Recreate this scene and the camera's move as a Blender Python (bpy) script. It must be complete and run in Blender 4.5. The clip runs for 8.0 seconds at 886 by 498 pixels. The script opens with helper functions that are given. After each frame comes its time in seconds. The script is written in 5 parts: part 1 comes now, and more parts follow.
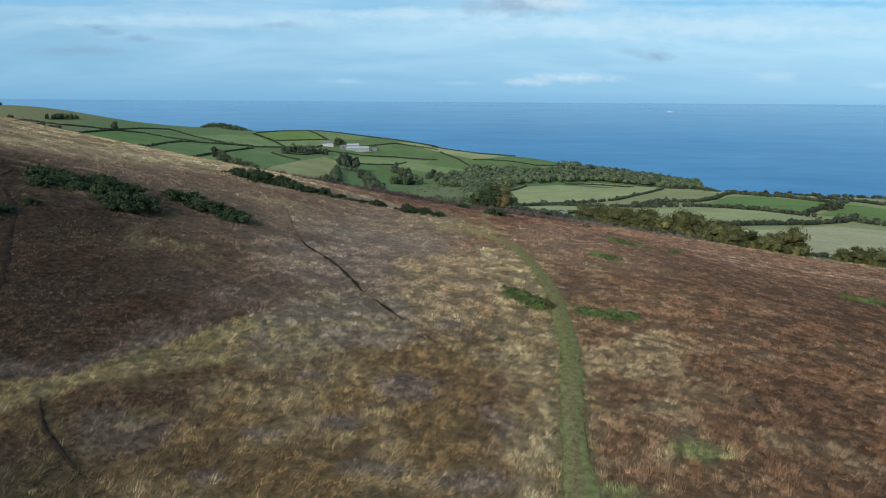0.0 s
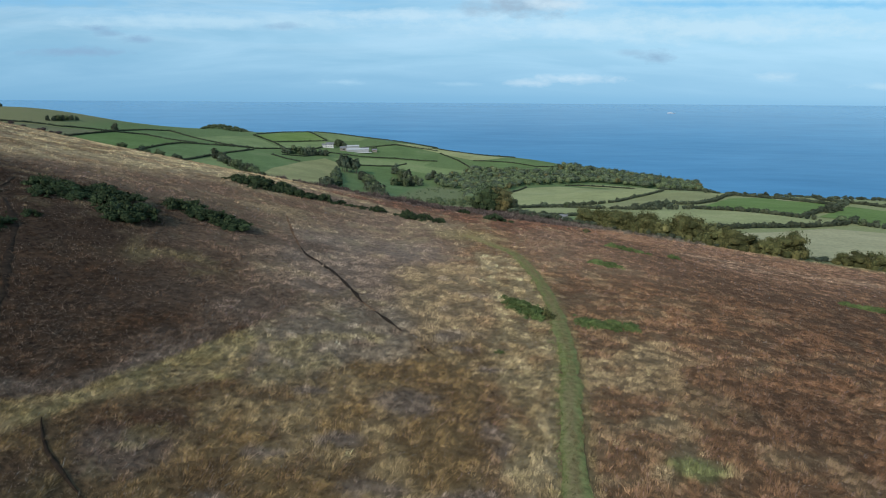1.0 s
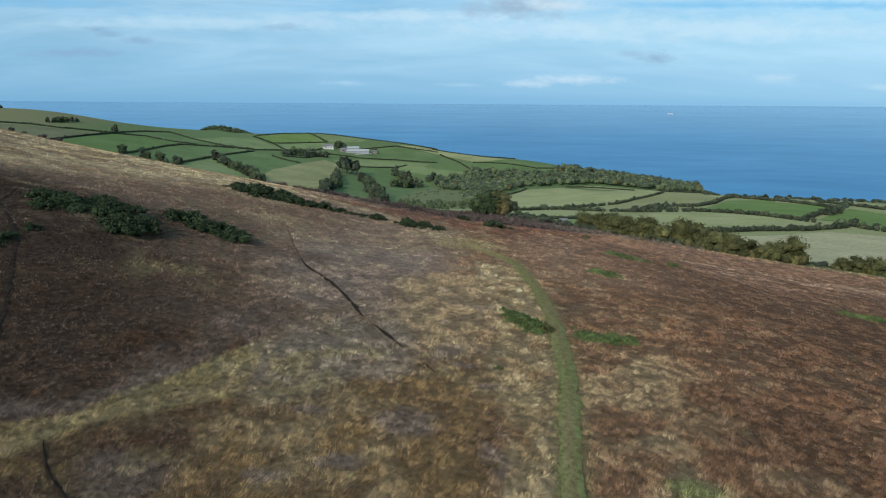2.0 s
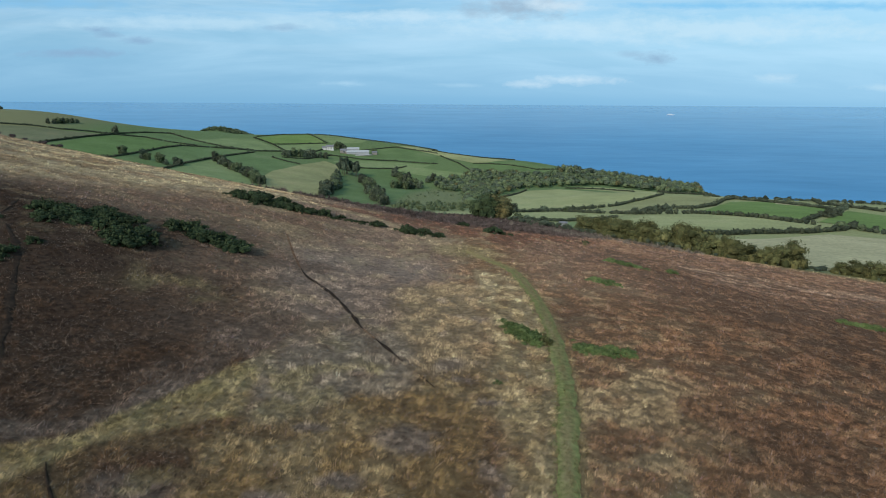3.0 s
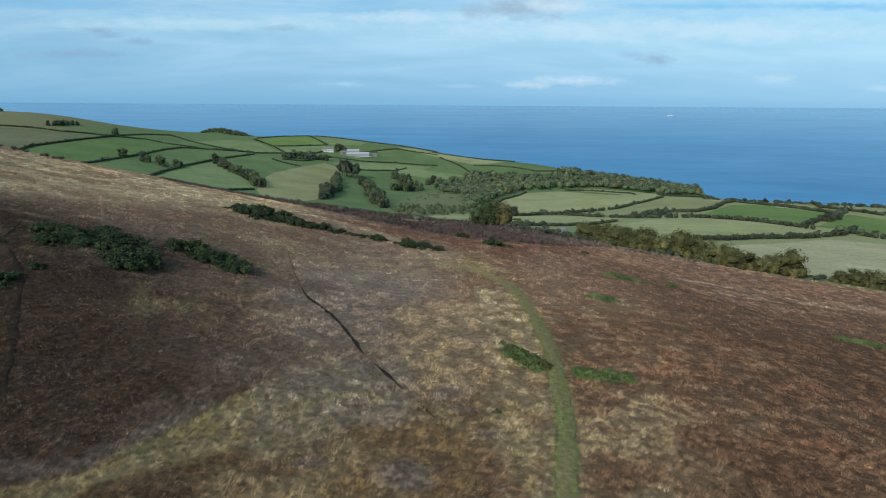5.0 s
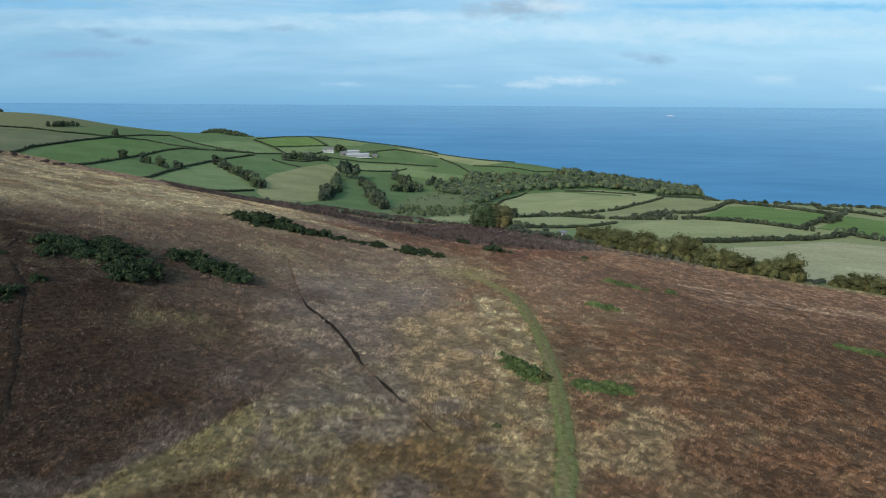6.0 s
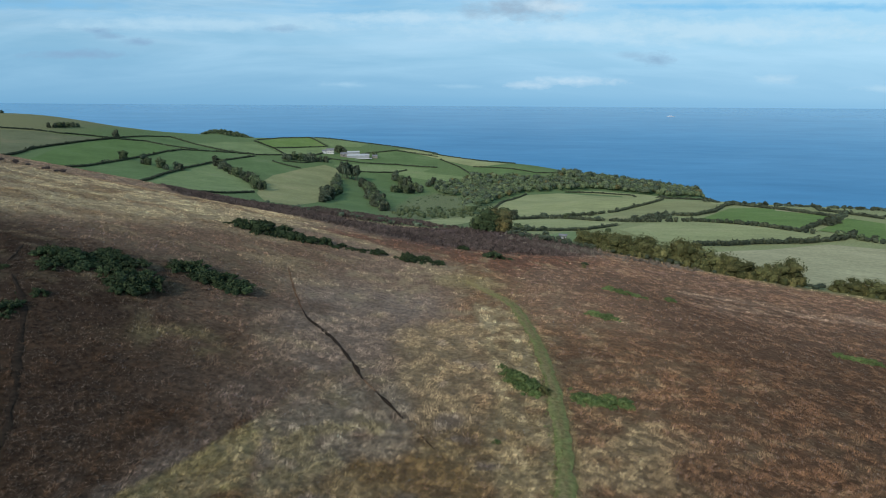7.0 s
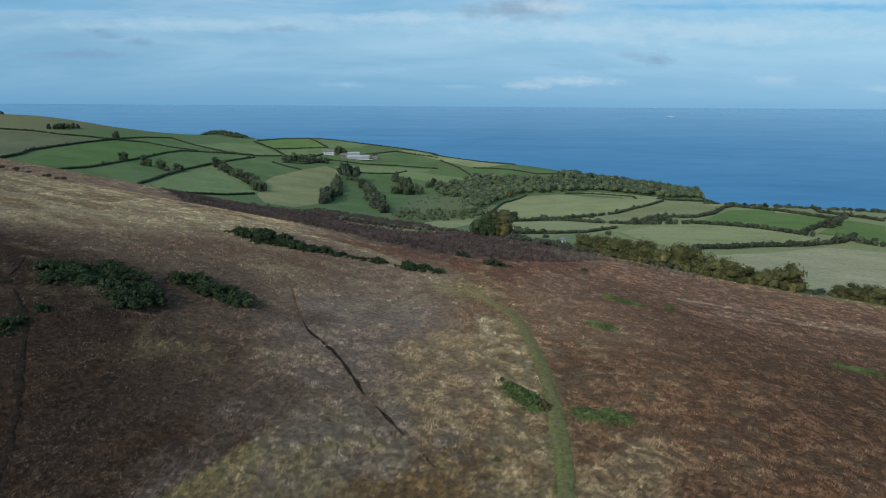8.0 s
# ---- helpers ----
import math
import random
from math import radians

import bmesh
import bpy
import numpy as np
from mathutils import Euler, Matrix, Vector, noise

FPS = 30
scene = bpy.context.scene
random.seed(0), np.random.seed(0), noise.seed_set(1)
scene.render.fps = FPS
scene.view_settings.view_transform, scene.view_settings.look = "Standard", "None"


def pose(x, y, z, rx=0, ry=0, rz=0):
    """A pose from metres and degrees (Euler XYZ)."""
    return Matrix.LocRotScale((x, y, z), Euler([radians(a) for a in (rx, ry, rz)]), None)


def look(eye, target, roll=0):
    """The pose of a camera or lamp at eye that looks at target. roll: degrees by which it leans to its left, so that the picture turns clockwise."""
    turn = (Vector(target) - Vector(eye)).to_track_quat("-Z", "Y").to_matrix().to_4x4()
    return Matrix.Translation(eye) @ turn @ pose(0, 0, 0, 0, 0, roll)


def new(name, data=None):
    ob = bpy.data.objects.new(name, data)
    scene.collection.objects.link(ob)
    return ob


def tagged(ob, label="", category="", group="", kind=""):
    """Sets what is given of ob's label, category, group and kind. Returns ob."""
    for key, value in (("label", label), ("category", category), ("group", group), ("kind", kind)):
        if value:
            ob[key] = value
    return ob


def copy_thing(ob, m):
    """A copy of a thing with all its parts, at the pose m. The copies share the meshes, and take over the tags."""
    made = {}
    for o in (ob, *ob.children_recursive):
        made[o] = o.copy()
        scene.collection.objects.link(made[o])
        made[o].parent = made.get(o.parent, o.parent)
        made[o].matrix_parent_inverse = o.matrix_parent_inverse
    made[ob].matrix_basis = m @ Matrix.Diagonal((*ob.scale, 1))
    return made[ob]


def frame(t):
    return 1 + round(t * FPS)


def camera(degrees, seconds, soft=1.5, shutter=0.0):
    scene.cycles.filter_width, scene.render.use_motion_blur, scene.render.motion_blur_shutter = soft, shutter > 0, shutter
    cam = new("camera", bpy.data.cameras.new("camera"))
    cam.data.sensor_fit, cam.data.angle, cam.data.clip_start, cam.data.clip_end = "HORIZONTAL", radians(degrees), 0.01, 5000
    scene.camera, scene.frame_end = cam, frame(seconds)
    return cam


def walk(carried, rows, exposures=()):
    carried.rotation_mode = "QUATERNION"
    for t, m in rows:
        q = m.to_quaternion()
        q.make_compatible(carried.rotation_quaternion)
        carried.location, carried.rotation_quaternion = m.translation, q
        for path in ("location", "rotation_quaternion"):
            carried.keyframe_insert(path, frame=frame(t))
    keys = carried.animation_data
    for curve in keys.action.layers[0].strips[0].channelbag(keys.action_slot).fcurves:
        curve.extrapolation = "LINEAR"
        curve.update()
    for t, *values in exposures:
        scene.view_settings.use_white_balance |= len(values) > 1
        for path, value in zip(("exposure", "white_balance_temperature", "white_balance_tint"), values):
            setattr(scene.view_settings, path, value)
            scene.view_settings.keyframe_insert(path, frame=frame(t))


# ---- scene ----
# the drone's climb: metres to its right, ahead and up, degrees of yaw and pitch
cam = camera(75, 8.0, soft=1.0)
TILT, LEAN = -17.1, -0.38
START = pose(0, 0, 0, TILT) @ pose(0, 0, 0, 0, LEAN, 0)
CLIMB = (
    (0.0, 0, 0, 0, 0, 0), (0.5, .003, -.028, .376, .008, .032), (1.0, .016, -.091, .878, .008, .083), (1.5, .029, -.183, 1.442, .008, .129),
    (3.0, .10, -.54, 3.114, .01, .20), (3.5, .102, -.648, 3.648, .008, .215), (4.0, .103, -.745, 4.194, .011, .236), (4.5, .111, -.827, 4.744, .012, .255),
    (6.0, .125, -1.114, 6.386, .016, .268), (6.5, .14, -1.216, 6.997, .025, .28), (7.0, .145, -1.304, 7.651, .033, .295), (7.5, .135, -1.411, 8.339, .038, .307), (8.0, .125, -1.499, 9.0, .038, .32))
EXPOSURES = ((0.0, .06, 6500, 10), (6.4, .06, 6480, 10), (7.2, -.06, 6400, 10), (8.0, -.22, 6310, 10))
walk(cam, [(t, START @ pose(x, y, z, 90 + pitch, 0, yaw)) for t, x, y, z, yaw, pitch in CLIMB], EXPOSURES)

# ---- light ----
SUN_FROM = Vector((-0.55, -0.70, 0.62)).normalized()
world = bpy.data.worlds.new("world")
scene.world = world
world.use_nodes = True
nt = world.node_tree
nt.nodes.clear()


def node(tree, kind, inputs=None, **props):
    n = tree.nodes.new(kind)
    if "operation" in props:
        n.operation = props["operation"]
    if "data_type" in props:
        n.data_type, n.blend_type = props["data_type"], props["blend_type"]
    if "attribute_name" in props:
        n.attribute_name = props["attribute_name"]
    for k, v in (inputs or {}).items():
        if isinstance(v, bpy.types.NodeSocket):
            tree.links.new(v, n.inputs[k])
        else:
            n.inputs[k].default_value = v
    return n


def ramp(tree, fac, *stops, mode="LINEAR"):
    n = node(tree, "ShaderNodeValToRGB", {"Fac": fac})
    n.color_ramp.interpolation = mode
    els = n.color_ramp.elements
    els.remove(els[1])
    for k, (p, c) in enumerate(stops):
        e = els[0] if k == 0 else els.new(p)
        e.position, e.color = p, (c, c, c, 1) if isinstance(c, (int, float)) else (*c, 1)
    return n.outputs["Color"]


def mixc(tree, fac, a, b, blend="MIX"):
    n = node(tree, "ShaderNodeMix", data_type="RGBA", blend_type=blend)
    for k, v in ((0, fac), (6, a), (7, b)):
        if isinstance(v, bpy.types.NodeSocket):
            tree.links.new(v, n.inputs[k])
        else:
            n.inputs[k].default_value = v if isinstance(v, (int, float)) else (*v, 1)[:4]
    return n.outputs[2]


sky = node(nt, "ShaderNodeTexSky")
sky.sky_type, sky.sun_disc = "NISHITA", False
sky.sun_elevation, sky.sun_rotation = math.asin(SUN_FROM.z), math.atan2(SUN_FROM.x, SUN_FROM.y)
sky.altitude, sky.air_density, sky.dust_density, sky.ozone_density = 250, 1.0, 0.6, 1.6
way = node(nt, "ShaderNodeTexCoord").outputs["Generated"]
sep = node(nt, "ShaderNodeSeparateXYZ", {0: way})
# cloud sheet: the view direction spread out onto a flat layer high above
rise = node(nt, "ShaderNodeMath", {0: sep.outputs["Z"], 1: 0.22}, operation="ADD")
lift = node(nt, "ShaderNodeMath", {0: rise.outputs[0], 1: 0.05}, operation="MAXIMUM")
flat = node(nt, "ShaderNodeVectorMath", {0: way, 1: lift.outputs[0]}, operation="DIVIDE")
streak = node(nt, "ShaderNodeMapping", {"Vector": flat.outputs[0], "Scale": (0.8, 1.5, 0.0), "Location": (3.1, 1.7, 0)})
veil = node(nt, "ShaderNodeTexNoise", {"Vector": streak.outputs[0], "Scale": 1.1, "Detail": 7, "Roughness": 0.55, "Distortion": 0.4})
veil_amount = ramp(nt, veil.outputs["Fac"], (0.38, 0.2), (0.64, 0.95))
strands = node(nt, "ShaderNodeMapping", {"Vector": way, "Scale": (2.0, 2.0, 19.0), "Rotation": (0.0, -0.035, 0.0), "Location": (0.4, 0.3, 0.15)})
strand = node(nt, "ShaderNodeTexNoise", {"Vector": strands.outputs[0], "Scale": 1.7, "Detail": 9, "Roughness": 0.6, "Distortion": 0.5})
strand_amount = ramp(nt, strand.outputs["Fac"], (0.44, 0.0), (0.68, 0.8))
gaps = node(nt, "ShaderNodeMapping", {"Vector": way, "Scale": (1.5, 1.5, 16.0), "Location": (5.2, 2.3, 4.1)})
gap = node(nt, "ShaderNodeTexNoise", {"Vector": gaps.outputs[0], "Scale": 1.6, "Detail": 8, "Roughness": 0.62, "Distortion": 0.4})
gap_amount = ramp(nt, gap.outputs["Fac"], (0.50, 0.0), (0.66, 0.75))
clear = mixc(nt, 1.0, sky.outputs[0], (0.60, 0.94, 1.15), "MULTIPLY")
rising = node(nt, "ShaderNodeMapRange", {"Value": sep.outputs["Z"], "From Min": -0.055, "From Max": 0.22}).outputs[0]
haze = ramp(nt, rising, (0.0, 1.0), (0.3, 0.85), (1.0, 0.0))
low_air = ramp(nt, rising, (0.0, (0.235, 0.52, 0.80)), (0.10, (0.295, 0.59, 0.865)), (0.3, (0.32, 0.63, 0.92)))
low_air = mixc(nt, 1.0, low_air, (10, 10, 10), "MULTIPLY")
hazy = mixc(nt, haze, clear, low_air)
veil_here = mixc(nt, ramp(nt, rising, (0.06, 0.0), (0.3, 1.0)), (0, 0, 0), veil_amount)
veiled = mixc(nt, veil_here, hazy, (4.7, 7.75, 10.1))
veiled = mixc(nt, 1.0, veiled, ramp(nt, node(nt, "ShaderNodeMapRange", {"Value": sep.outputs["X"], "From Min": -0.7, "From Max": 0.7}).outputs[0], (0.0, (0.80, 0.865, 0.90)), (1.0, (1.16, 1.12, 1.09))), "MULTIPLY")
high_up = ramp(nt, rising, (0.25, 0.0), (0.62, 1.0))
stranded = mixc(nt, mixc(nt, high_up, (0, 0, 0), strand_amount), veiled, (6.1, 8.5, 10.3))
upmost = ramp(nt, rising, (0.42, 0.0), (0.6, 1.0))
clouded = mixc(nt, mixc(nt, upmost, (0, 0, 0), gap_amount), stranded, (2.5, 6.1, 9.6))


def cloud(x, z, wide, high, colour, amount, below):
    """A cumulus in the direction (x, 1, z), soft and broken by noise."""
    px = node(nt, "ShaderNodeMath", {0: sep.outputs["X"], 1: sep.outputs["Y"]}, operation="DIVIDE").outputs[0]
    pz = node(nt, "ShaderNodeMath", {0: sep.outputs["Z"], 1: sep.outputs["Y"]}, operation="DIVIDE").outputs[0]
    ahead = node(nt, "ShaderNodeMath", {0: sep.outputs["Y"], 1: 0.05}, operation="GREATER_THAN").outputs[0]
    at = node(nt, "ShaderNodeCombineXYZ", {0: px, 1: pz})
    uneven = node(nt, "ShaderNodeMapping", {"Vector": at.outputs[0], "Scale": (20, 46, 1), "Location": (x * 7, z * 31, 0)})
    wob = node(nt, "ShaderNodeTexNoise", {"Vector": uneven.outputs[0], "Scale": 1.0, "Detail": 8, "Roughness": 0.66})
    shift = node(nt, "ShaderNodeMapping", {"Vector": at.outputs[0], "Location": (-x / wide, -z / high, 0), "Scale": (1 / wide, 1 / high, 1)})
    near = node(nt, "ShaderNodeVectorMath", {0: shift.outputs[0]}, operation="LENGTH").outputs["Value"]
    frayed = node(nt, "ShaderNodeMath", {0: wob.outputs["Fac"], 1: 2.2}, operation="MULTIPLY").outputs[0]
    rim = node(nt, "ShaderNodeMath", {0: near, 1: frayed}, operation="ADD").outputs[0]
    shape = ramp(nt, node(nt, "ShaderNodeMath", {0: rim, 1: 2.0}, operation="DIVIDE").outputs[0], (0.62, amount), (1.0, 0.0))
    shape = mixc(nt, ahead, (0, 0, 0), shape)
    return mixc(nt, shape, below, colour)


for x, z, wide, high, colour, amount in (
        (.40, .107, .20, .007, (2.7, 6.5, 9.9), .9), (.64, .108, .14, .009, (2.7, 6.5, 9.9), .9), (-.62, .103, .2, .010, (2.6, 6.0, 9.3), .7),
        (.38, .072, .50, .028, (6.3, 8.8, 10.4), .7), (-.35, .077, .34, .014, (5.6, 8.2, 10.0), .7), (-.05, .088, .2, .012, (6.2, 8.6, 10.3), .7),
        (.118, .101, .11, .022, (3.9, 5.7, 7.4), 1.0), (.18, .105, .07, .014, (6.6, 8.5, 9.9), .85), (.35, .024, .045, .014, (3.3, 5.4, 7.5), .9), (.31, .032, .03, .008, (3.7, 5.9, 8.0), .6),
        (.225, -.009, .085, .010, (6.9, 8.9, 10.4), .75), (.145, -.0165, .05, .009, (6.5, 8.6, 10.2), .65), (.555, -.004, .05, .010, (6.0, 8.4, 10.1), .6), (-.168, -.0165, .05, .007, (5.0, 7.8, 9.9), .55), (.74, -.018, .08, .008, (5.8, 8.4, 10.1), .5), (.03, -.018, .05, .005, (5.2, 8.0, 10.0), .35),
        (-.61, .028, .12, .010, (2.9, 4.9, 7.2), .85), (-.565, .064, .03, .008, (2.9, 4.9, 7.2), .8), (-.545, .057, .03, .007, (3.0, 5.0, 7.2), .7), (-.50, .048, .04, .008, (3.0, 5.0, 7.3), .8), (-.26, .069, .035, .008, (3.3, 5.4, 7.6), .7)):
    clouded = cloud(x, z, wide, high, colour, amount, clouded)
bg = node(nt, "ShaderNodeBackground", {"Color": clouded, "Strength": 0.087})
node(nt, "ShaderNodeOutputWorld", {"Surface": bg.outputs[0]})

sun = new("sun", bpy.data.lights.new("sun", "SUN"))
sun.data.energy, sun.data.angle, sun.data.color = 3.4, radians(3.0), (1.0, 0.94, 0.85)
sun.matrix_world = look(SUN_FROM * 200, (0, 0, 0))

# ---- relief ----
# heights in metres on a fan of bearings (columns) and growing distances (rows), smoothed by a cubic spline
RELIEF = np.array((
    (-21.8, -19.8, -17.9, -15.9, -14.0, -11.9, -9.5, -7.1),
    (-10.5, -12.8, -14.9, -16.2, -16.4, -16.4, -16.5, -16.6),
    (0.7, -5.6, -12.1, -17.3, -17.7, -20.4, -23.4, -26.5),
    (9.7, 0.9, -8.7, -19.2, -21.7, -25.9, -31.6, -37.6),
    (12.6, 3.2, -6.2, -17.7, -27.4, -37.6, -44.8, -51.2),
    (5.8, -5.5, -18.6, -35.6, -46.1, -56.3, -61.7, -66.4),
    (-14.6, -31.1, -47.0, -63.9, -73.2, -75.4, -80.3, -85.1),
    (-38.2, -66.2, -85.2, -107.7, -107.1, -88.4, -99.9, -114.2),
    (-37.0, -66.7, -91.0, -139.4, -161.5, -151.8, -156.5, -167.9),
    (-14.0, -43.9, -88.1, -135.2, -172.4, -221.2, -243.0, -254.8),
    (-16.9, -76.4, -135.1, -168.2, -196.5, -247.8, -298.4, -342.6),
    (-37.6, -97.3, -150.7, -195.5, -239.7, -291.7, -352.7, -418.2)))
# rises and hollows on top of that: x, y, two radii, height
SWELLS = ((-230, 1200, 190, 110, 11.1), (-60, 1180, 150, 110, 9.6), (-50, 860, 120, 120, -15.2), (-70, 90, 22, 20, -.9), (-36, 55, 14, 14, 1.2), (-6, 80, 16, 18, -1.4),
          (150, 1060, 120, 90, 15.5), (205, 620, 110, 80, 12.4), (-25, 190, 45, 35, -4.2), (-640, 950, 120, 150, 16.2), (28, 84, 14, 14, .5), (-560, 1420, 120, 110, -9.0),
          (-95, 152, 62, 34, -5.0), (18, 208, 26, 26, 3.0), (-735, 950, 110, 120, 6.0), (-540, 1400, 42, 60, 12.0), (-595, 1340, 55, 110, -10.5), (-435, 1320, 38, 70, -6.5), (-260, 1235, 80, 70, 6.0))
# where the land starts to fall to the sea: bearing, distance
BRINK = ((-.8, 1050), (-.6, 1100), (-.45, 1300), (-.37, 1480), (-.31, 1290), (-.2, 1240), (-.05, 1180), (.1, 1110), (.3, 1090), (.44, 1000), (.49, 640), (.6, 560), (.8, 540))
SEA = -250.0


def spline(t, n):
    s = np.clip(t, 0, 1) * (n - 3)
    i = np.minimum(s.astype(int), n - 4)
    f = s - i
    return i, np.stack([(1 - f) ** 3, 3 * f ** 3 - 6 * f ** 2 + 4, -3 * f ** 3 + 3 * f ** 2 + 3 * f + 1, f ** 3], -1) / 6


def height(x, y):
    x, y = np.asarray(x, float), np.asarray(y, float)
    ahead = np.maximum(y, 8.0) + 30
    iv, wv = spline((np.log(ahead) - math.log(40)) / math.log(1830 / 40), 12)
    iu, wu = spline((np.clip(x / ahead, -.9, .9) + .9) / 1.8, 8)
    h = sum(wv[..., a] * wu[..., b] * RELIEF[iv + a, iu + b] for a in range(4) for b in range(4))
    for sx, sy, rx, ry, sz in SWELLS:
        h = h + sz * np.exp(-((x - sx) / rx) ** 2 - ((y - sy) / ry) ** 2)
    past = y - np.interp(x / np.maximum(y, 60), [b[0] for b in BRINK], [b[1] for b in BRINK])
    fall = np.where(past > 80, past - 40, np.clip(past, 0, 80) ** 2 / 160)
    return np.maximum(h - 0.45 * fall, SEA - 14)


def h1(x, y):
    return float(height(np.array([x]), np.array([y]))[0])


def lattice(ix, iy, seed):
    v = np.sin(ix * 127.1 + iy * 311.7 + seed * 74.7) * 43758.5453
    return v - np.floor(v)


def rough(x, y, size, seed, octaves=3):
    """Smooth noise from 0 to 1 over the plan."""
    total, amp, norm = 0, 1.0, 0
    for o in range(octaves):
        px, py = x / size, y / size
        ix, iy = np.floor(px), np.floor(py)
        fx, fy = px - ix, py - iy
        fx, fy = fx * fx * (3 - 2 * fx), fy * fy * (3 - 2 * fy)
        a = lattice(ix, iy, seed + o) * (1 - fx) + lattice(ix + 1, iy, seed + o) * fx
        b = lattice(ix, iy + 1, seed + o) * (1 - fx) + lattice(ix + 1, iy + 1, seed + o) * fx
        total, norm = total + amp * (a * (1 - fy) + b * fy), norm + amp
        amp, size = amp * 0.55, size * 0.47
    return total / norm


def turf(x, y):
    """The moor's surface with its small humps."""
    return height(x, y) + (rough(x, y, 1.6, 31) - .5) * .2 * step(400, 60, y)


def step(a, b, x):
    t = np.clip((x - a) / (b - a), 0, 1)
    return t * t * (3 - 2 * t)


def off_line(x, y, line):
    """Distance from an open line in the plan."""
    best = np.full(np.shape(x), 1e9)
    for (ax, ay), (bx, by) in zip(line, line[1:]):
        dx, dy = bx - ax, by - ay
        t = np.clip(((x - ax) * dx + (y - ay) * dy) / (dx * dx + dy * dy), 0, 1)
        best = np.minimum(best, np.hypot(x - ax - t * dx, y - ay - t * dy))
    return best


def inside(x, y, poly):
    hit = np.zeros(np.shape(x), bool)
    for (ax, ay), (bx, by) in zip(poly, poly[1:] + poly[:1]):
        cross = (ay > y) != (by > y)
        hit ^= cross & (x < (bx - ax) * (y - ay) / ((by - ay) or 1e-9) + ax)
    return hit


def zone(x, y, poly, soft):
    d = off_line(x, y, poly + poly[:1])
    return step(-soft, soft, np.where(inside(x, y, poly), d, -d))


# ---- plan of the moor ----
PATH = [(1.0, -45), (2.6, -18), (4.6, 6.0), (5.5, 17.0), (5.9, 20.4), (6.6, 24.5), (7.7, 30.2), (8.7, 35.0), (9.6, 41.0), (10.3, 47.5), (10.7, 54.0), (10.8, 61.0), (10.6, 67.5), (10.0, 74.0), (9.2, 77.2), (7.6, 79.6), (5.9, 82.8), (3.6, 86.2)]
TRACKS = ([(-21.3, 76.4), (-19.6, 71.5), (-17.8, 66.5), (-15.8, 61.5)], [(-16, 62), (-14.8, 59.3), (-12, 56.2), (-10.2, 53.4), (-8.8, 50.7), (-6.9, 46.6)], [(-7.1, 47), (-6.2, 45.5), (-5.4, 44.4)], [(-5.6, 44.7), (-4.3, 42.7), (-2.9, 40.5)],
          [(-1.7, 38.7), (-0.4, 36.5)],
          [(-39.5, 51), (-35.9, 47), (-33.9, 44.2), (-32.3, 41), (-29.8, 37.2), (-27.9, 34), (-26.5, 31), (-25.5, 29)],
          [(6, 66.9), (5.5, 57.5), (4.8, 51.6), (4.4, 44.7), (3.7, 39.2)],
          [(-19, 24), (-17.9, 22.2), (-16, 20.7), (-14.2, 19.2)], [(-41.6, 53.3), (-42.6, 56), (-44.2, 59.4)])
TRACK_WIDE = (.26, .4, .28, .5, .3, .5, .26, .24, .3)
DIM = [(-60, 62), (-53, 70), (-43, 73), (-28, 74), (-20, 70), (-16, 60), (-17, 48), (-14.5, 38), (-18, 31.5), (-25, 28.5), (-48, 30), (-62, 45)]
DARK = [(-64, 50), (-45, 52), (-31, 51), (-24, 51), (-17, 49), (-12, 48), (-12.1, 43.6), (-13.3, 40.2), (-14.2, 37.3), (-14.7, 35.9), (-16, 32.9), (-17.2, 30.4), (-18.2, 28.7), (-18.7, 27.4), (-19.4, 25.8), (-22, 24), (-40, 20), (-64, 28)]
HOLLOW = [(-17, 25.3), (-15.2, 26.2), (-13.4, 26.8), (-12.7, 25.4), (-12.9, 23.4), (-12.7, 22.4), (-13.3, 21.3), (-15.2, 20.7), (-16.9, 22.8)]
TAN = [(-2.8, 41.6), (-3.6, 49.7), (-4.4, 60), (1, 67), (5, 65), (5, 57.4), (3.7, 43.6), (3.2, 38), (-.9, 38.5)]
UPPER = [(-78, 50), (-54, 66), (-47, 74), (-42, 80), (-36, 86), (-29, 94), (-22, 95), (-14, 88), (-18, 74), (-28, 71), (-45, 64), (-60, 48)]
BRACKEN = [(-25, 104), (-16, 109), (-3, 114), (9, 122), (26, 134), (40, 140), (34, 124), (18, 104), (12, 92), (2, 98), (-8, 99)]
GREY = [(-19, 59), (-18, 70), (-10, 76), (-1.8, 77), (1.0, 70), (-3, 56), (-2.6, 42), (-8.5, 34.5), (-13.5, 38), (-15, 46)]
CREST = [(-95, 96), (-80, 108), (-61, 122), (-34, 124), (-26, 113), (-29, 98), (-36, 89), (-42, 82), (-47, 76), (-54, 69), (-75, 58), (-100, 60)]
ORANGE = [(-13.4, 26.8), (-11.5, 29.7), (-7.7, 31.5), (-6, 34.3), (-3.1, 34.3), (-1, 38), (3.1, 41), (3.3, 37), (2.4, 29.9), (1.4, 19.9), (1.4, 8), (-12, 8), (-12.7, 18.5), (-13.9, 20.7), (-12.7, 23.2)]
STRAW = [(4.4, 75), (9.6, 71), (10, 60), (9.4, 48.5), (9.2, 39.4), (7, 30), (5.2, 20.2), (5, 8), (2.6, 8), (2.8, 20.1), (3.8, 29.4), (3.3, 37.1), (4.4, 46), (4.9, 52)]
